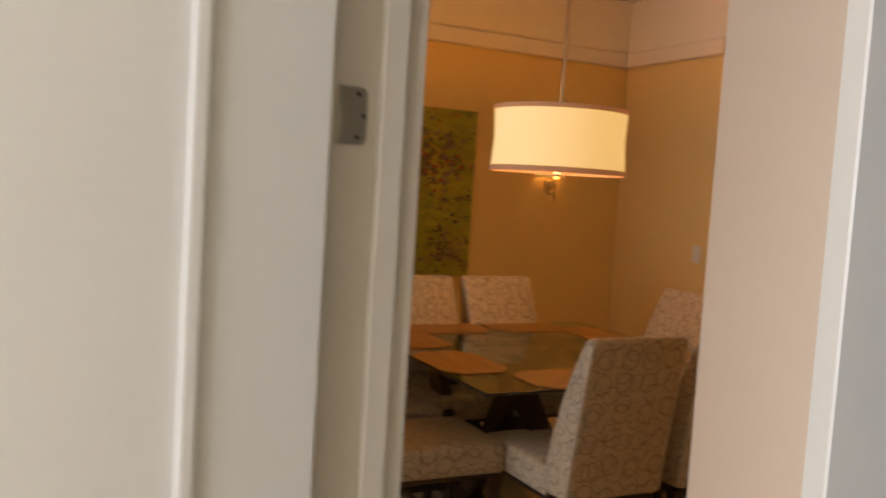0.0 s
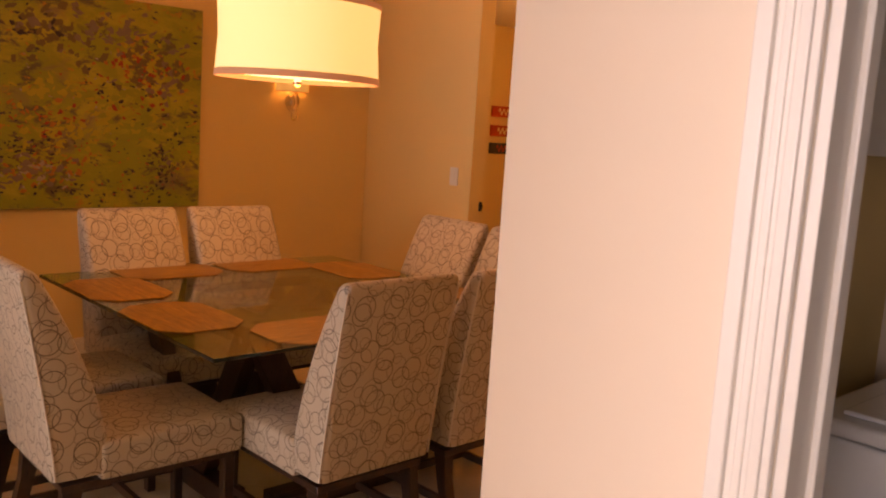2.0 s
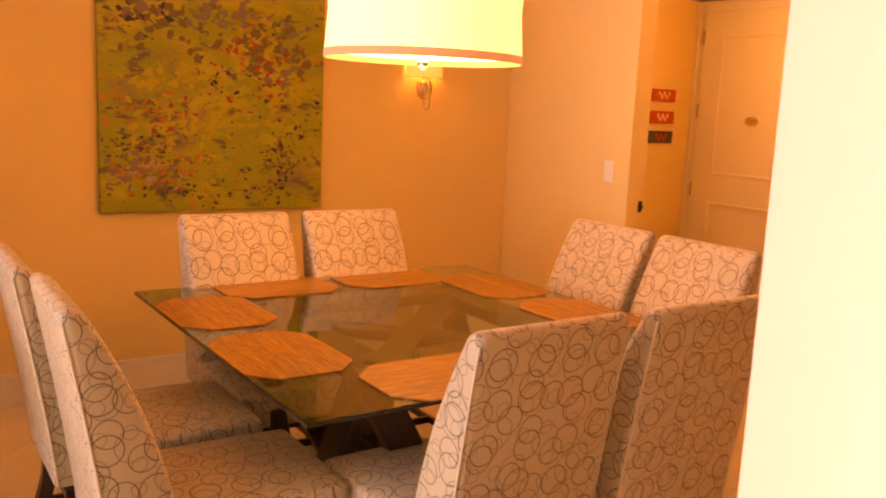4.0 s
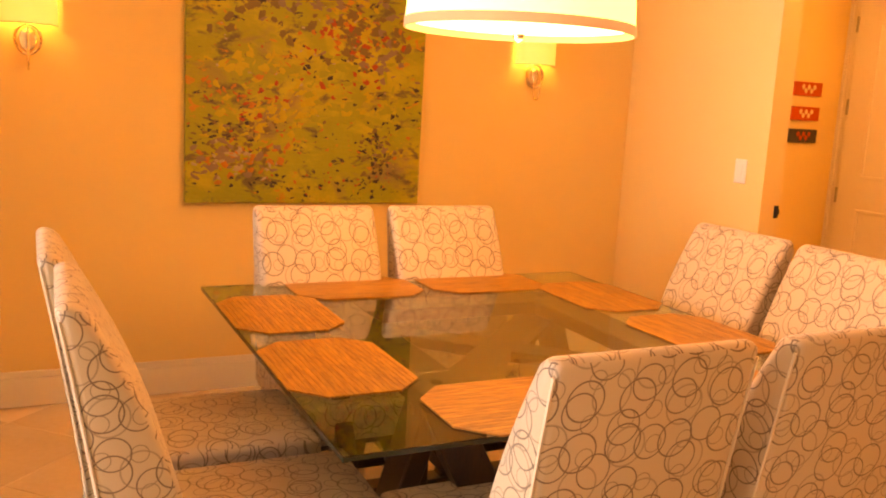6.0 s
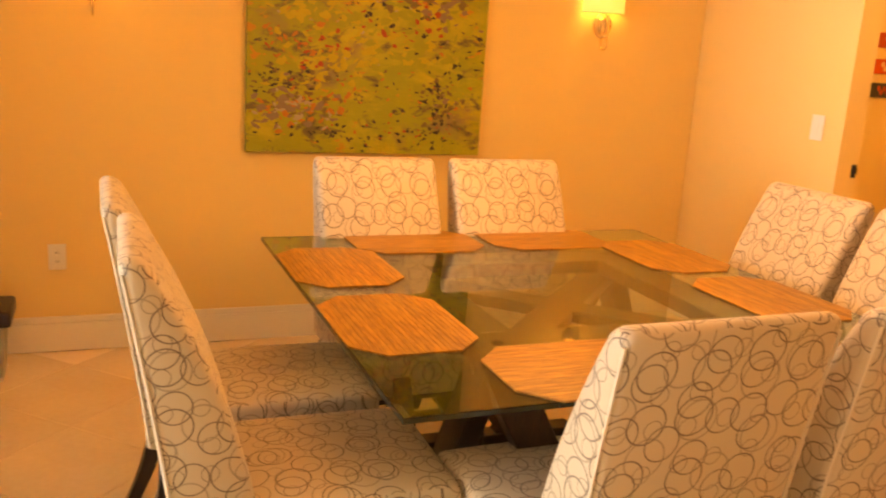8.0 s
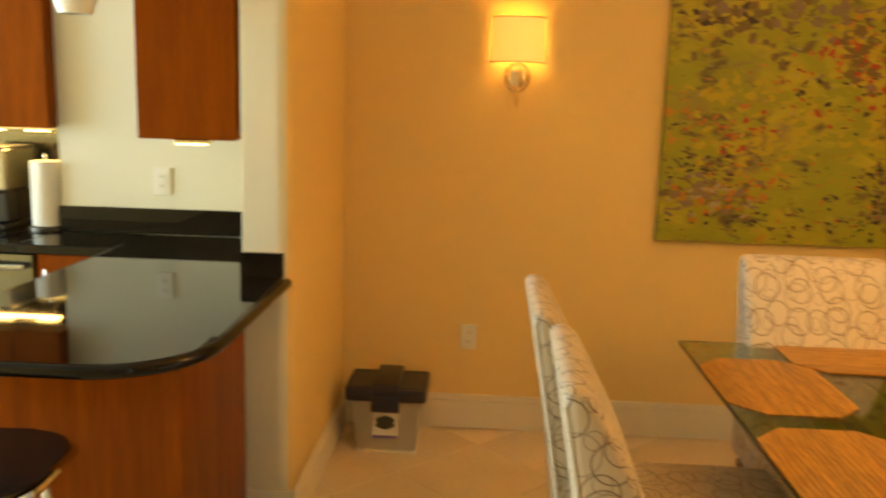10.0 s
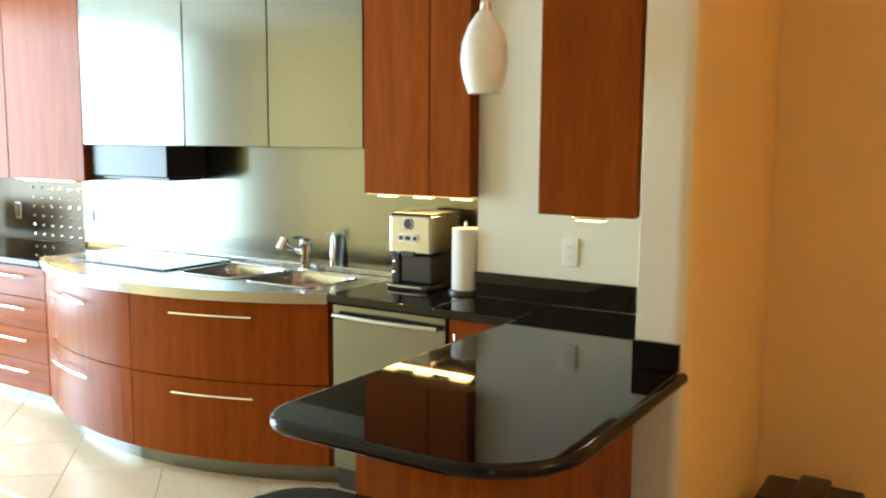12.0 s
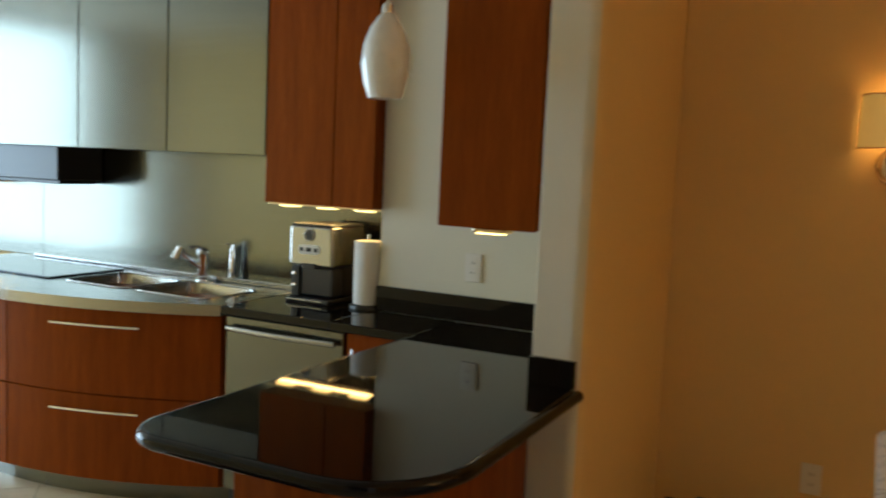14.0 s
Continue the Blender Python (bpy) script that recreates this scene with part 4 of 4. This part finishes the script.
def curved_front(x0, x1, z0, z1, thick=0.02, extra=0.0, n=14):
    bm = bmesh.new()
    cols = []
    for k in range(n + 1):
        x = x0 + (x1 - x0) * k / n
        y = bow(x, extra)
        cols.append([bm.verts.new(p) for p in ((x, y, z0), (x, y, z1), (x, y + thick, z1), (x, y + thick, z0))])
    for a, b in zip(cols, cols[1:]):
        for k in range(4):
            bm.faces.new((a[k], b[k], b[(k + 1) % 4], a[(k + 1) % 4]))
    bm.faces.new(cols[0])
    bm.faces.new(cols[-1][::-1])
    return bm


def curved_handle(parent, x0, x1, z):
    pts = [(x0 + (x1 - x0) * k / 8, bow(x0 + (x1 - x0) * k / 8) - 0.034, z) for k in range(9)]
    h = part("handle", tube(pts, 0.006, 8), M_CHROME, parent, "slim steel bar handle", smooth=True)
    for k in (1, 7):
        x, y, _ = pts[k]
        part("post", tube([(x, y, z), (x, y + 0.036, z)], 0.004, 6), M_CHROME, h)


def sink_unit():
    u = thing("sink_cabinet", pose(0, 0, 0), "bow-fronted cherry sink cabinet with steel bar handles", "cabinet")
    outline = [(-5.195, -0.02)] + [(-5.195 + 2.09 * k / 20, bow(-5.195 + 2.09 * k / 20) + 0.022) for k in range(21)] + [(-3.105, -0.02)]
    part("body", prism(outline, 0.10, 0.855), M_CHERRY, u)
    foot = [(-5.18, -0.02)] + [(-5.18 + 2.06 * k / 20, bow(-5.18 + 2.06 * k / 20) + 0.09) for k in range(21)] + [(-3.12, -0.02)]
    part("plinth", prism(foot, 0.0, 0.10), M_STEEL, u, "brushed steel plinth")
    for x0, x1 in ((-5.192, -4.083), (-4.077, -3.108)):
        for z0, z1 in ((0.105, 0.478), (0.484, 0.852)):
            d = part("drawer_front", curved_front(x0, x1, z0, z1), M_CHERRY, u)
            if x0 < -4.5:
                curved_handle(d, -4.82, -4.40, z1 - 0.085)
            else:
                curved_handle(d, -3.80, -3.40, z1 - 0.062)


sink_unit()


def sink_top():
    t = thing("sink_worktop", pose(0, 0, 0), "brushed steel curved worktop with two sink bowls", "worktop")
    xs = [-5.20 + 2.103 * k / 40 for k in range(41)]
    holes = ((-4.12, -3.71), (-3.66, -3.24))
    yh0, yh1 = -0.585, -0.20
    bm = bmesh.new()
    xs = sorted(set(xs) | {a for h in holes for a in h})

    def in_hole(a, b):
        return any(h0 - 1e-6 <= a and b <= h1 + 1e-6 for h0, h1 in holes)

    for a, b in zip(xs, xs[1:]):
        spans = [(bow(a, 0.025), bow(b, 0.025), -0.02, -0.02)]
        if in_hole(a, b):
            spans = [(bow(a, 0.025), bow(b, 0.025), yh0, yh0), (yh1, yh1, -0.02, -0.02)]
        for ya, yb, yc, yd in spans:
            bm.faces.new([bm.verts.new(p) for p in ((a, ya, 0.905), (b, yb, 0.905), (b, yd, 0.905), (a, yc, 0.905))])
        bm.faces.new([bm.verts.new(p) for p in ((a, bow(a, 0.025), 0.858), (b, bow(b, 0.025), 0.858), (b, bow(b, 0.025), 0.905), (a, bow(a, 0.025), 0.905))])
        bm.faces.new([bm.verts.new(p) for p in ((a, bow(a, 0.025), 0.858), (b, bow(b, 0.025), 0.858), (b, bow(b, -0.05), 0.858), (a, bow(a, -0.05), 0.858))])
    bmesh.ops.remove_doubles(bm, verts=bm.verts, dist=1e-5)
    part("steel_top", bm, M_STEEL_D, t)
    for h0, h1 in holes:
        bm = bmesh.new()
        rings = []
        for r, z in ((0.0, 0.9055), (0.004, 0.903), (0.012, 0.86), (0.03, 0.74), (0.08, 0.72)):
            rings.append([bm.verts.new((x, y, z)) for x, y in rounded(h0 + r, h1 - r, yh0 + r, yh1 - r, (0.06,) * 4, 5)])
        n = len(rings[0])
        for a, b in zip(rings, rings[1:]):
            for k in range(n):
                bm.faces.new((a[k], a[(k + 1) % n], b[(k + 1) % n], b[k]))
        bm.faces.new(rings[-1])
        part("bowl", bm, M_STEEL_D, t, "deep steel sink bowl", smooth=True)
        bm = tube([(x, y, 0.907) for x, y in rounded(h0 - 0.004, h1 + 0.004, yh0 - 0.004, yh1 + 0.004, (0.06,) * 4, 5)], 0.0045, 6, closed=True)
        part("bowl_rim", bm, M_STEEL_D, t, smooth=True)
    part("raised_back_edge", block(-4.95, -3.11, -0.10, -0.016, 0.906, 0.93, 0.004), M_STEEL_D, t)
    part("hob", block(-5.0, -4.20, -0.60, -0.13, 0.9055, 0.914, 0.003), M_GRANITE_HOB, t, "black glass hob")


M_GRANITE_HOB = material("hob_glass", (0.008, 0.008, 0.009), 0.06, scale=10, grain=60, bump=0, amount=0.3)
sink_top()


def faucet():
    f = thing("faucet", pose(-3.64, -0.155, 0.905), "chrome single-lever kitchen faucet with a pull-out head", "faucet")
    part("body", turned([(0.0, 0.0), (0.032, 0.0), (0.030, 0.010), (0.023, 0.016), (0.024, 0.115), (0.030, 0.127), (0.030, 0.155), (0.018, 0.168), (0.0, 0.170)], 20), M_CHROME, f, smooth=True)
    sp = part("spout", tube([(0, 0, 0.065), (-0.025, -0.05, 0.105), (-0.05, -0.10, 0.148), (-0.058, -0.115, 0.156)], 0.015, 12), M_CHROME, f, smooth=True)
    part("spray_head", tube([(-0.050, -0.10, 0.172), (-0.062, -0.125, 0.118)], 0.022, 12), M_CHROME, sp, smooth=True)
    part("lever", tube([(0, 0, 0.160), (0.0, -0.03, 0.174), (-0.01, -0.085, 0.176)], 0.008, 8), M_CHROME, f, smooth=True)


faucet()
# Slim tapered steel piece where a pale pointed streak stands behind the sink.
so = thing("soap_dispenser", pose(-3.53, -0.06, 0.930), "slim tapered steel piece behind the sink", "soap dispenser")
part("tapered_body", turned([(0.0, 0.0), (0.020, 0.0), (0.019, 0.06), (0.013, 0.13), (0.006, 0.165), (0.0, 0.17)], 16), M_CHROME, so, smooth=True)
part("side_tip", tube([(0, 0, 0.160), (-0.028, -0.02, 0.164)], 0.004, 8), M_CHROME, so)


def base_unit(x0, x1, drawers, label, door=False, drop=0.0, pull=0.05, back=-0.016):
    u = thing("base_cabinet", pose(x0, 0, 0), label, "cabinet")
    w, low, high = x1 - x0, 0.105 - drop, 0.862 - drop
    part("body", block(0.001, w - 0.001, -0.592, back, low - 0.005, high + 0.006), M_CHERRY, u)
    part("plinth", block(0.0, w, -0.53, back - 0.004, 0.0, low - 0.005), M_STEEL, u, "brushed steel plinth")
    if door:
        d = part("door", block(0.003, w - 0.003, -0.614, -0.594, low, high, 0.002, 1), M_CHERRY, u)
        h = part("handle", tube([(pull, -0.648, high - 0.40), (pull, -0.648, high - 0.05)], 0.006, 8), M_CHROME, d, "slim upright steel bar handle", smooth=True)
        for z in (high - 0.37, high - 0.08):
            part("post", tube([(pull, -0.648, z), (pull, -0.613, z)], 0.004, 6), M_CHROME, h)
        return u
    hh = (high - low) / drawers
    for k in range(drawers):
        d = part("drawer_front", block(0.003, w - 0.003, -0.614, -0.594, low + hh * k + 0.002, low + hh * (k + 1) - 0.003, 0.002, 1), M_CHERRY_H, u)
        bar_handle(d, 0.15, w - 0.16, low + hh * (k + 1) - 0.060, -0.648)
    return u


base_unit(-6.03, -5.205, 4, "cherry drawer cabinet with four steel bar handles", drop=0.025)
base_unit(-6.75, -6.035, 1, "cherry base cabinet with an upright steel handle", True, 0.025, 0.67)
base_unit(-2.480, -2.125, 1, "narrow cherry cabinet with a vertical steel handle", True, back=-0.304)


def dishwasher():
    d = thing("dishwasher", pose(-3.088, 0, 0), "brushed steel dishwasher with a curved bar handle", "dishwasher")
    w = 0.60
    part("body", block(0.004, w - 0.004, -0.58, -0.02, 0.0, 0.866), M_BLACK, d)
    front = part("door", block(0.004, w - 0.004, -0.618, -0.581, 0.11, 0.864, 0.006, 2), M_STEEL, d)
    part("kick_plate", block(0.006, w - 0.006, -0.56, -0.58 + 0.001, 0.0, 0.10), M_BLACK, d)
    pts = [(0.03 + 0.54 * k / 8, -0.64 - 0.018 * math.sin(math.pi * k / 8), 0.815) for k in range(9)]
    part("handle", tube(pts, 0.013, 10), M_STEEL_D, front, "curved steel bar handle", smooth=True)


dishwasher()

# granite tops
gt = thing("granite_worktop", pose(0, 0, 0), "polished black granite worktop over dishwasher and drawers", "worktop")
part("slab", block(-3.094, -2.543, -0.645, -0.016, 0.869, 0.905, 0.006, 3), M_GRANITE, gt)
part("corner_slab", block(-2.5425, -2.157, -0.645, -0.304, 0.869, 0.905, 0.004, 2), M_GRANITE, gt)
gl = thing("granite_worktop", pose(0, 0, 0), "polished black granite worktop over the drawer units", "worktop")
part("slab", block(-6.90, -5.203, -0.645, -0.016, 0.844, 0.880, 0.006, 3), M_GRANITE, gl)
bsp = thing("granite_backsplash", pose(0, 0, 0), "low polished black granite backsplash on the pier", "backsplash")
part("upstand", block(-2.539, -1.545, -0.303, -0.282, 0.906, 1.012, 0.002), M_GRANITE, bsp)
bs2 = thing("granite_backsplash", pose(0, 0, 0), "short black granite upstand on the partition's end", "backsplash")
part("upstand", block(-1.542, -1.40, -1.081, -1.062, 0.906, 0.988, 0.002), M_GRANITE, bs2)


def peninsula():
    p = thing("peninsula_cabinet", pose(0, 0, 0), "cherry-panelled peninsula with doors on the kitchen side", "cabinet")
    part("body", block(-2.09, -1.56, -1.66, -0.310, 0.10, 0.868), M_CHERRY, p)
    part("plinth", block(-2.06, -1.58, -1.60, -0.66, 0.0, 0.10), M_STEEL, p)
    part("end_panel", block(-2.125, -1.528, -1.684, -1.662, 0.0, 0.868, 0.002, 1), M_CHERRY, p)
    part("side_panel", block(-1.558, -1.528, -1.660, -1.085, 0.0, 0.868, 0.002, 1), M_CHERRY, p)
    for k in range(2):
        part("door", block(-2.112, -2.092, -1.655 + 0.5 * k, -1.16 + 0.5 * k, 0.105, 0.862, 0.002, 1), M_CHERRY, p)
    return p


peninsula()
pt = thing("granite_peninsula_worktop", pose(0, 0, 0), "polished black granite peninsula top with rounded corners", "worktop")
out = rounded(-2.155, -1.392, -2.035, -0.304, (0.11, 0.24, 0.0, 0.0), 10)
out = out[:-2] + [(-1.392, -1.063), (-1.545, -1.063), (-1.545, -0.304), (-2.155, -0.304)]
bm = prism(out, 0.869, 0.905)
bmesh.ops.bevel(bm, geom=[e for e in bm.edges if abs(e.verts[0].co.z - e.verts[1].co.z) < 1e-4], offset=0.015, segments=4, profile=0.5, affect="EDGES", clamp_overlap=True)
part("slab", bm, M_GRANITE, pt, smooth=True)
edge = [(a, b, 0.887) for a, b in out[:-3]]
part("bullnose_edge", tube([(-2.155, -0.66, 0.887)] + edge, 0.0178, 10), M_GRANITE, pt, "rounded polished granite edge", smooth=True)


def upper(x0, x1, front, back, z0, z1, doors, mat, label, name="wall_cabinet"):
    u = thing(name, pose(x0, 0, z0), label, "cabinet")
    w, h = x1 - x0, z1 - z0
    part("body", block(0.001, w - 0.001, front + 0.022, back, 0.0, h), mat, u)
    for a, b in zip(doors, doors[1:]):
        part("door", block(a + 0.002, b - 0.002, front, front + 0.020, -0.004, h, 0.002, 1), mat, u)
    return u


upper(-3.110, -2.542, -0.35, -0.016, 1.340, 2.55, (0, 0.36, 0.568), M_CHERRY, "tall cherry wall cabinet with two plain doors")
upper(-1.905, -1.572, -1.00, -0.282, 1.348, 2.55, (0, 0.333), M_CHERRY, "narrow dark cherry wall cabinet on the pier")
upper(-5.165, -4.303, -0.35, -0.016, 1.546, 2.55, (0, 0.862), M_STEEL, "brushed steel wall cabinet above the hob")
upper(-4.300, -3.703, -0.35, -0.016, 1.546, 2.55, (0, 0.597), M_STEEL, "brushed steel wall cabinet above the sink")
upper(-3.700, -3.113, -0.35, -0.016, 1.546, 2.55, (0, 0.587), M_STEEL, "brushed steel wall cabinet above the sink")
upper(-5.930, -5.170, -0.35, -0.016, 1.330, 2.55, (0, 0.760), M_CHERRY, "cherry wall cabinet with a plain door")
upper(-6.750, -5.935, -0.35, -0.016, 1.330, 2.55, (0, 0.815), M_CHERRY, "cherry wall cabinet with a plain door")
hd = thing("range_hood", pose(-4.83, 0, 1.345), "dark range hood under the steel cabinet", "range hood")
part("body", block(-0.33, 0.33, -0.31, -0.02, 0.02, 0.199, 0.004), M_BLACK, hd)
part("grille", block(-0.35, 0.31, -0.28, -0.04, 0.0, 0.019, 0.003), M_BLACK, hd)

sb = thing("steel_backsplash", pose(0, 0, 0), "brushed steel backsplash sheet behind the sink", "backsplash")
part("sheet", block(-5.665, -4.983, -0.014, -0.004, 0.906, 1.56, 0.001, 1), M_STEEL, sb)
part("sheet", block(-4.98, -2.543, -0.014, -0.004, 0.906, 1.56, 0.001, 1), M_STEEL, sb)
st = thing("studded_backsplash", pose(0, 0, 0), "dark metal backsplash with rows of shiny studs", "backsplash")
part("sheet", block(-6.92, -5.668, -0.012, -0.003, 0.881, 1.335), material("dark_metal_sheet", (0.050, 0.036, 0.020), 0.30, 0.9, scale=4, grain=50), st)
verts, faces = [], []
for i in range(6):
    for j in range(7):
        cx, cz = -6.215 + 0.100 * i, 0.920 + 0.064 * j
        b = len(verts)
        verts += [(cx + 0.013 * math.cos(k * math.pi / 4), -0.0135, cz + 0.013 * math.sin(k * math.pi / 4)) for k in range(8)] + [(cx, -0.021, cz)]
        faces += [(b + k, b + (k + 1) % 8, b + 8) for k in range(8)]
mesh = bpy.data.meshes.new("studs")
mesh.from_pydata(verts, [], faces)
mesh.materials.append(M_CHROME)
studs = new("studs", mesh)
studs.parent = st
tagged(studs, "rows of small shiny studs", kind="stuff")

for x, z in ((-6.39, 1.075), (-5.555, 1.085)):
    o = thing("outlet", pose(x, -0.013, z), "small dark outlet on the metal backsplash", "outlet")
    part("plate", block(-0.036, 0.036, -0.008, 0.0, -0.058, 0.058, 0.003), M_STEEL_D, o)
    part("socket", block(-0.018, 0.018, -0.011, -0.008, -0.040, 0.040, 0.002), M_BLACK, o)

# under-cabinet lights
for x, y, z, n in ((-2.86, -0.22, 1.336, 3), (-1.74, -0.945, 1.344, 1), (-5.75, -0.2, 1.326, 3)):
    u = thing("under_cabinet_light", pose(x, y, z), "slim lit strip light under the wall cabinet", "cabinet light")
    part("housing", block(-0.30 if n > 1 else -0.05, 0.30 if n > 1 else 0.06, -0.035, 0.035, -0.014, -0.001, 0.003), M_NICKEL, u)
    for k in range(n):
        part("lens", block((k - (n - 1) / 2) * 0.2 - 0.045, (k - (n - 1) / 2) * 0.2 + 0.045, -0.022, 0.022, -0.019, -0.0145, 0.002), M_PUCK, u, "glowing lens")
lamp("cabinet_glow", "AREA", 6, (1.0, 0.52, 0.13), look((-2.86, -0.20, 1.312), (-2.86, -0.20, 0)), size=0.5, size_y=0.05)
lamp("cabinet_glow", "AREA", 1.2, (1.0, 0.75, 0.42), look((-1.72, -0.86, 1.325), (-1.72, -0.80, 0)), size=0.15, size_y=0.05)
lamp("cabinet_glow", "AREA", 13, (1.0, 0.52, 0.13), look((-5.75, -0.20, 1.300), (-5.75, -0.20, 0)), size=0.5, size_y=0.05)


def coffee_maker():
    c = thing("coffee_maker", pose(-2.86, -0.21, 0.905), "silver and black drip coffee maker with a round dial", "coffee maker")
    part("base", block(-0.112, 0.112, -0.150, 0.13, 0.0, 0.024, 0.006, 2), M_BLACK, c)
    part("base_trim", block(-0.105, 0.085, -0.156, -0.140, 0.010, 0.020, 0.003, 2), M_STEEL_D, c, "silver strip along the base")
    part("rear_tower", block(-0.108, 0.108, -0.02, 0.13, 0.024, 0.160, 0.004, 2), M_BLACK, c)
    part("carafe_bay", block(-0.060, 0.106, -0.112, -0.022, 0.030, 0.158, 0.008, 2), M_BLACK, c, "black carafe bay")
    part("water_gauge", block(-0.106, -0.064, -0.118, -0.022, 0.024, 0.158, 0.005, 2), M_BLACK, c)
    for z in (0.075, 0.125):
        part("side_knob", turned([(0.0, 0.0), (0.010, 0.0), (0.008, 0.012), (0.0, 0.014)], 14), M_CHROME, c).matrix_local = pose(-0.085, -0.118, z, 90, 0, 0)
    head = part("head", block(-0.112, 0.112, -0.130, 0.13, 0.162, 0.338, 0.010, 3), M_STEEL_D, c, "brushed silver head")
    part("lid", block(-0.108, 0.108, -0.122, 0.125, 0.338, 0.347, 0.004, 2), M_BLACK, c)
    part("spout_cover", block(-0.040, 0.030, -0.138, -0.128, 0.150, 0.176, 0.004, 2), M_BLACK, head)
    dial = part("dial", prism([(-0.006 + 0.025 * math.cos(radians(a)), 0.300 + 0.025 * math.sin(radians(a))) for a in range(0, 360, 18)], -0.136, -0.129, 0.002, 1, "y"), M_BLACK, head, "round dark clock dial")
    part("dial_ring", tube([(-0.006 + 0.025 * math.cos(radians(a)), -0.135, 0.300 + 0.025 * math.sin(radians(a))) for a in range(0, 360, 18)], 0.0025, 6, closed=True), M_CHROME, dial)
    panel = part("button_panel", prism(rounded(-0.062, 0.050, 0.216, 0.256, (0.019,) * 4, 5), -0.134, -0.129, axis="y"), M_WHITEP, head, "pale rounded button panel")
    for x, w in ((-0.044, 0.009), (-0.006, 0.014), (0.032, 0.009)):
        part("button", block(x - w, x + w, -0.138, -0.133, 0.227, 0.245, 0.003, 2), M_BLACK, panel)


coffee_maker()
pw = thing("paper_towel_holder", pose(-2.610, -0.265, 0.905), "white paper towel roll on a dark upright holder", "paper towels")
part("base", turned([(0.0, 0.0), (0.078, 0.0), (0.075, 0.014), (0.0, 0.018)], 28), M_BLACK, pw, smooth=True)
part("roll", turned([(0.020, 0.018), (0.060, 0.018), (0.061, 0.15), (0.060, 0.290), (0.020, 0.290)], 32), M_PAPER, pw, "white paper roll", smooth=True)
part("rod", tube([(0, 0, 0.015), (0, 0, 0.32)], 0.006, 10), M_CHROME, pw, smooth=True)


def glass_pendant(x, y):
    p = thing("glass_pendant_lamp", pose(x, y, CEIL), "egg-shaped white swirled glass pendant over the peninsula", "pendant lamp")
    z0 = 1.722 - CEIL
    prof = [(0.050, z0), (0.066, z0 + 0.045), (0.075, z0 + 0.10), (0.070, z0 + 0.155), (0.052, z0 + 0.205), (0.028, z0 + 0.240), (0.016, z0 + 0.252)]
    part("shade", turned(prof + [(r - 0.003, z) for r, z in prof[::-1]], 32), M_PENDANT, p, "white swirled glass shade", smooth=True)
    part("cap", turned([(0.018, z0 + 0.248), (0.016, z0 + 0.275), (0.005, z0 + 0.285), (0.0, z0 + 0.285)], 16), M_CHROME, p, smooth=True)
    part("cord", tube([(0, 0, 0), (0, 0, z0 + 0.28)], 0.003, 6), M_WHITEP, p)
    part("canopy", turned([(0.0, -0.001), (0.05, -0.001), (0.045, -0.02), (0.0, -0.025)], 20), M_CHROME, p, smooth=True)


glass_pendant(-2.005, -1.185)


def bar_stool(x, y, turn):
    s = thing("bar_stool", pose(x, y, 0, 0, 0, turn), "low-backed bar stool with black seat and chrome rim", "stool")
    rim = rounded(-0.26, 0.26, -0.215, 0.215, (0.14,) * 4, 8)
    part("seat", prism(rim, 0.615, 0.650, 0.012, 3), M_SEATB, s, smooth=True)
    part("seat_rim", tube([(a, b, 0.632) for a, b in rim], 0.014, 8, closed=True), M_CHROME, s, "chrome rim", smooth=True)
    for a, b in ((-0.16, -0.15), (0.16, -0.15), (0.16, 0.15), (-0.16, 0.15)):
        part("leg", tube([(a, b, 0.62), (a * 1.25, b * 1.25, 0.0)], 0.012, 8), M_CHROME, s, smooth=True)
    part("foot_ring", tube([(a * 0.98, b * 0.98, 0.24) for a, b in rounded(-0.20, 0.20, -0.19, 0.19, (0.05,) * 4, 3)], 0.009, 8, closed=True), M_CHROME, s, smooth=True)


bar_stool(-1.97, -2.02, 4)
to = thing("toaster_oven", pose(-6.66, -0.33, 0.905), "small steel toaster oven on the black worktop", "toaster oven")
part("body", block(-0.20, 0.20, -0.14, 0.14, 0.012, 0.23, 0.012, 2), M_STEEL_D, to)
part("glass_door", block(-0.17, 0.09, -0.146, -0.139, 0.04, 0.20, 0.003), M_GRANITE_HOB, to)
for z in (0.06, 0.11, 0.16):
    part("knob", prism([(0.145 + 0.016 * math.cos(radians(a)), z + 0.016 * math.sin(radians(a))) for a in range(0, 360, 30)], -0.155, -0.139, axis="y"), M_BLACK, to)
part("foot", block(-0.18, 0.18, -0.12, 0.12, 0.0, 0.012), M_BLACK, to)

# large window to the balcony, bedroom window
wf = thing("window_1", pose(-7.93, -2.05, 0), "tall white-framed sliding glass doors", "window", kind="structure")
for y0, y1 in ((-1.30, -1.24), (-0.03, 0.03), (1.24, 1.30)):
    part("window_frame", block(-0.04, 0.04, y0, y1, 0.0, 2.68, 0.004), M_DOOR, wf)
for z0, z1 in ((0.0, 0.07), (2.61, 2.68)):
    part("window_frame", block(-0.04, 0.04, -1.24, 1.24, z0, z1, 0.004), M_DOOR, wf)
wb = thing("window_2", pose(-4.66, -5.7, 0.75), "plain white bedroom window", "window", kind="structure")
for y0, y1 in ((-0.95, -0.89), (-0.03, 0.03), (0.89, 0.95)):
    part("window_frame", block(-0.03, 0.03, y0, y1, 0.0, 1.5, 0.004), M_DOOR, wb)

floor_tiles()
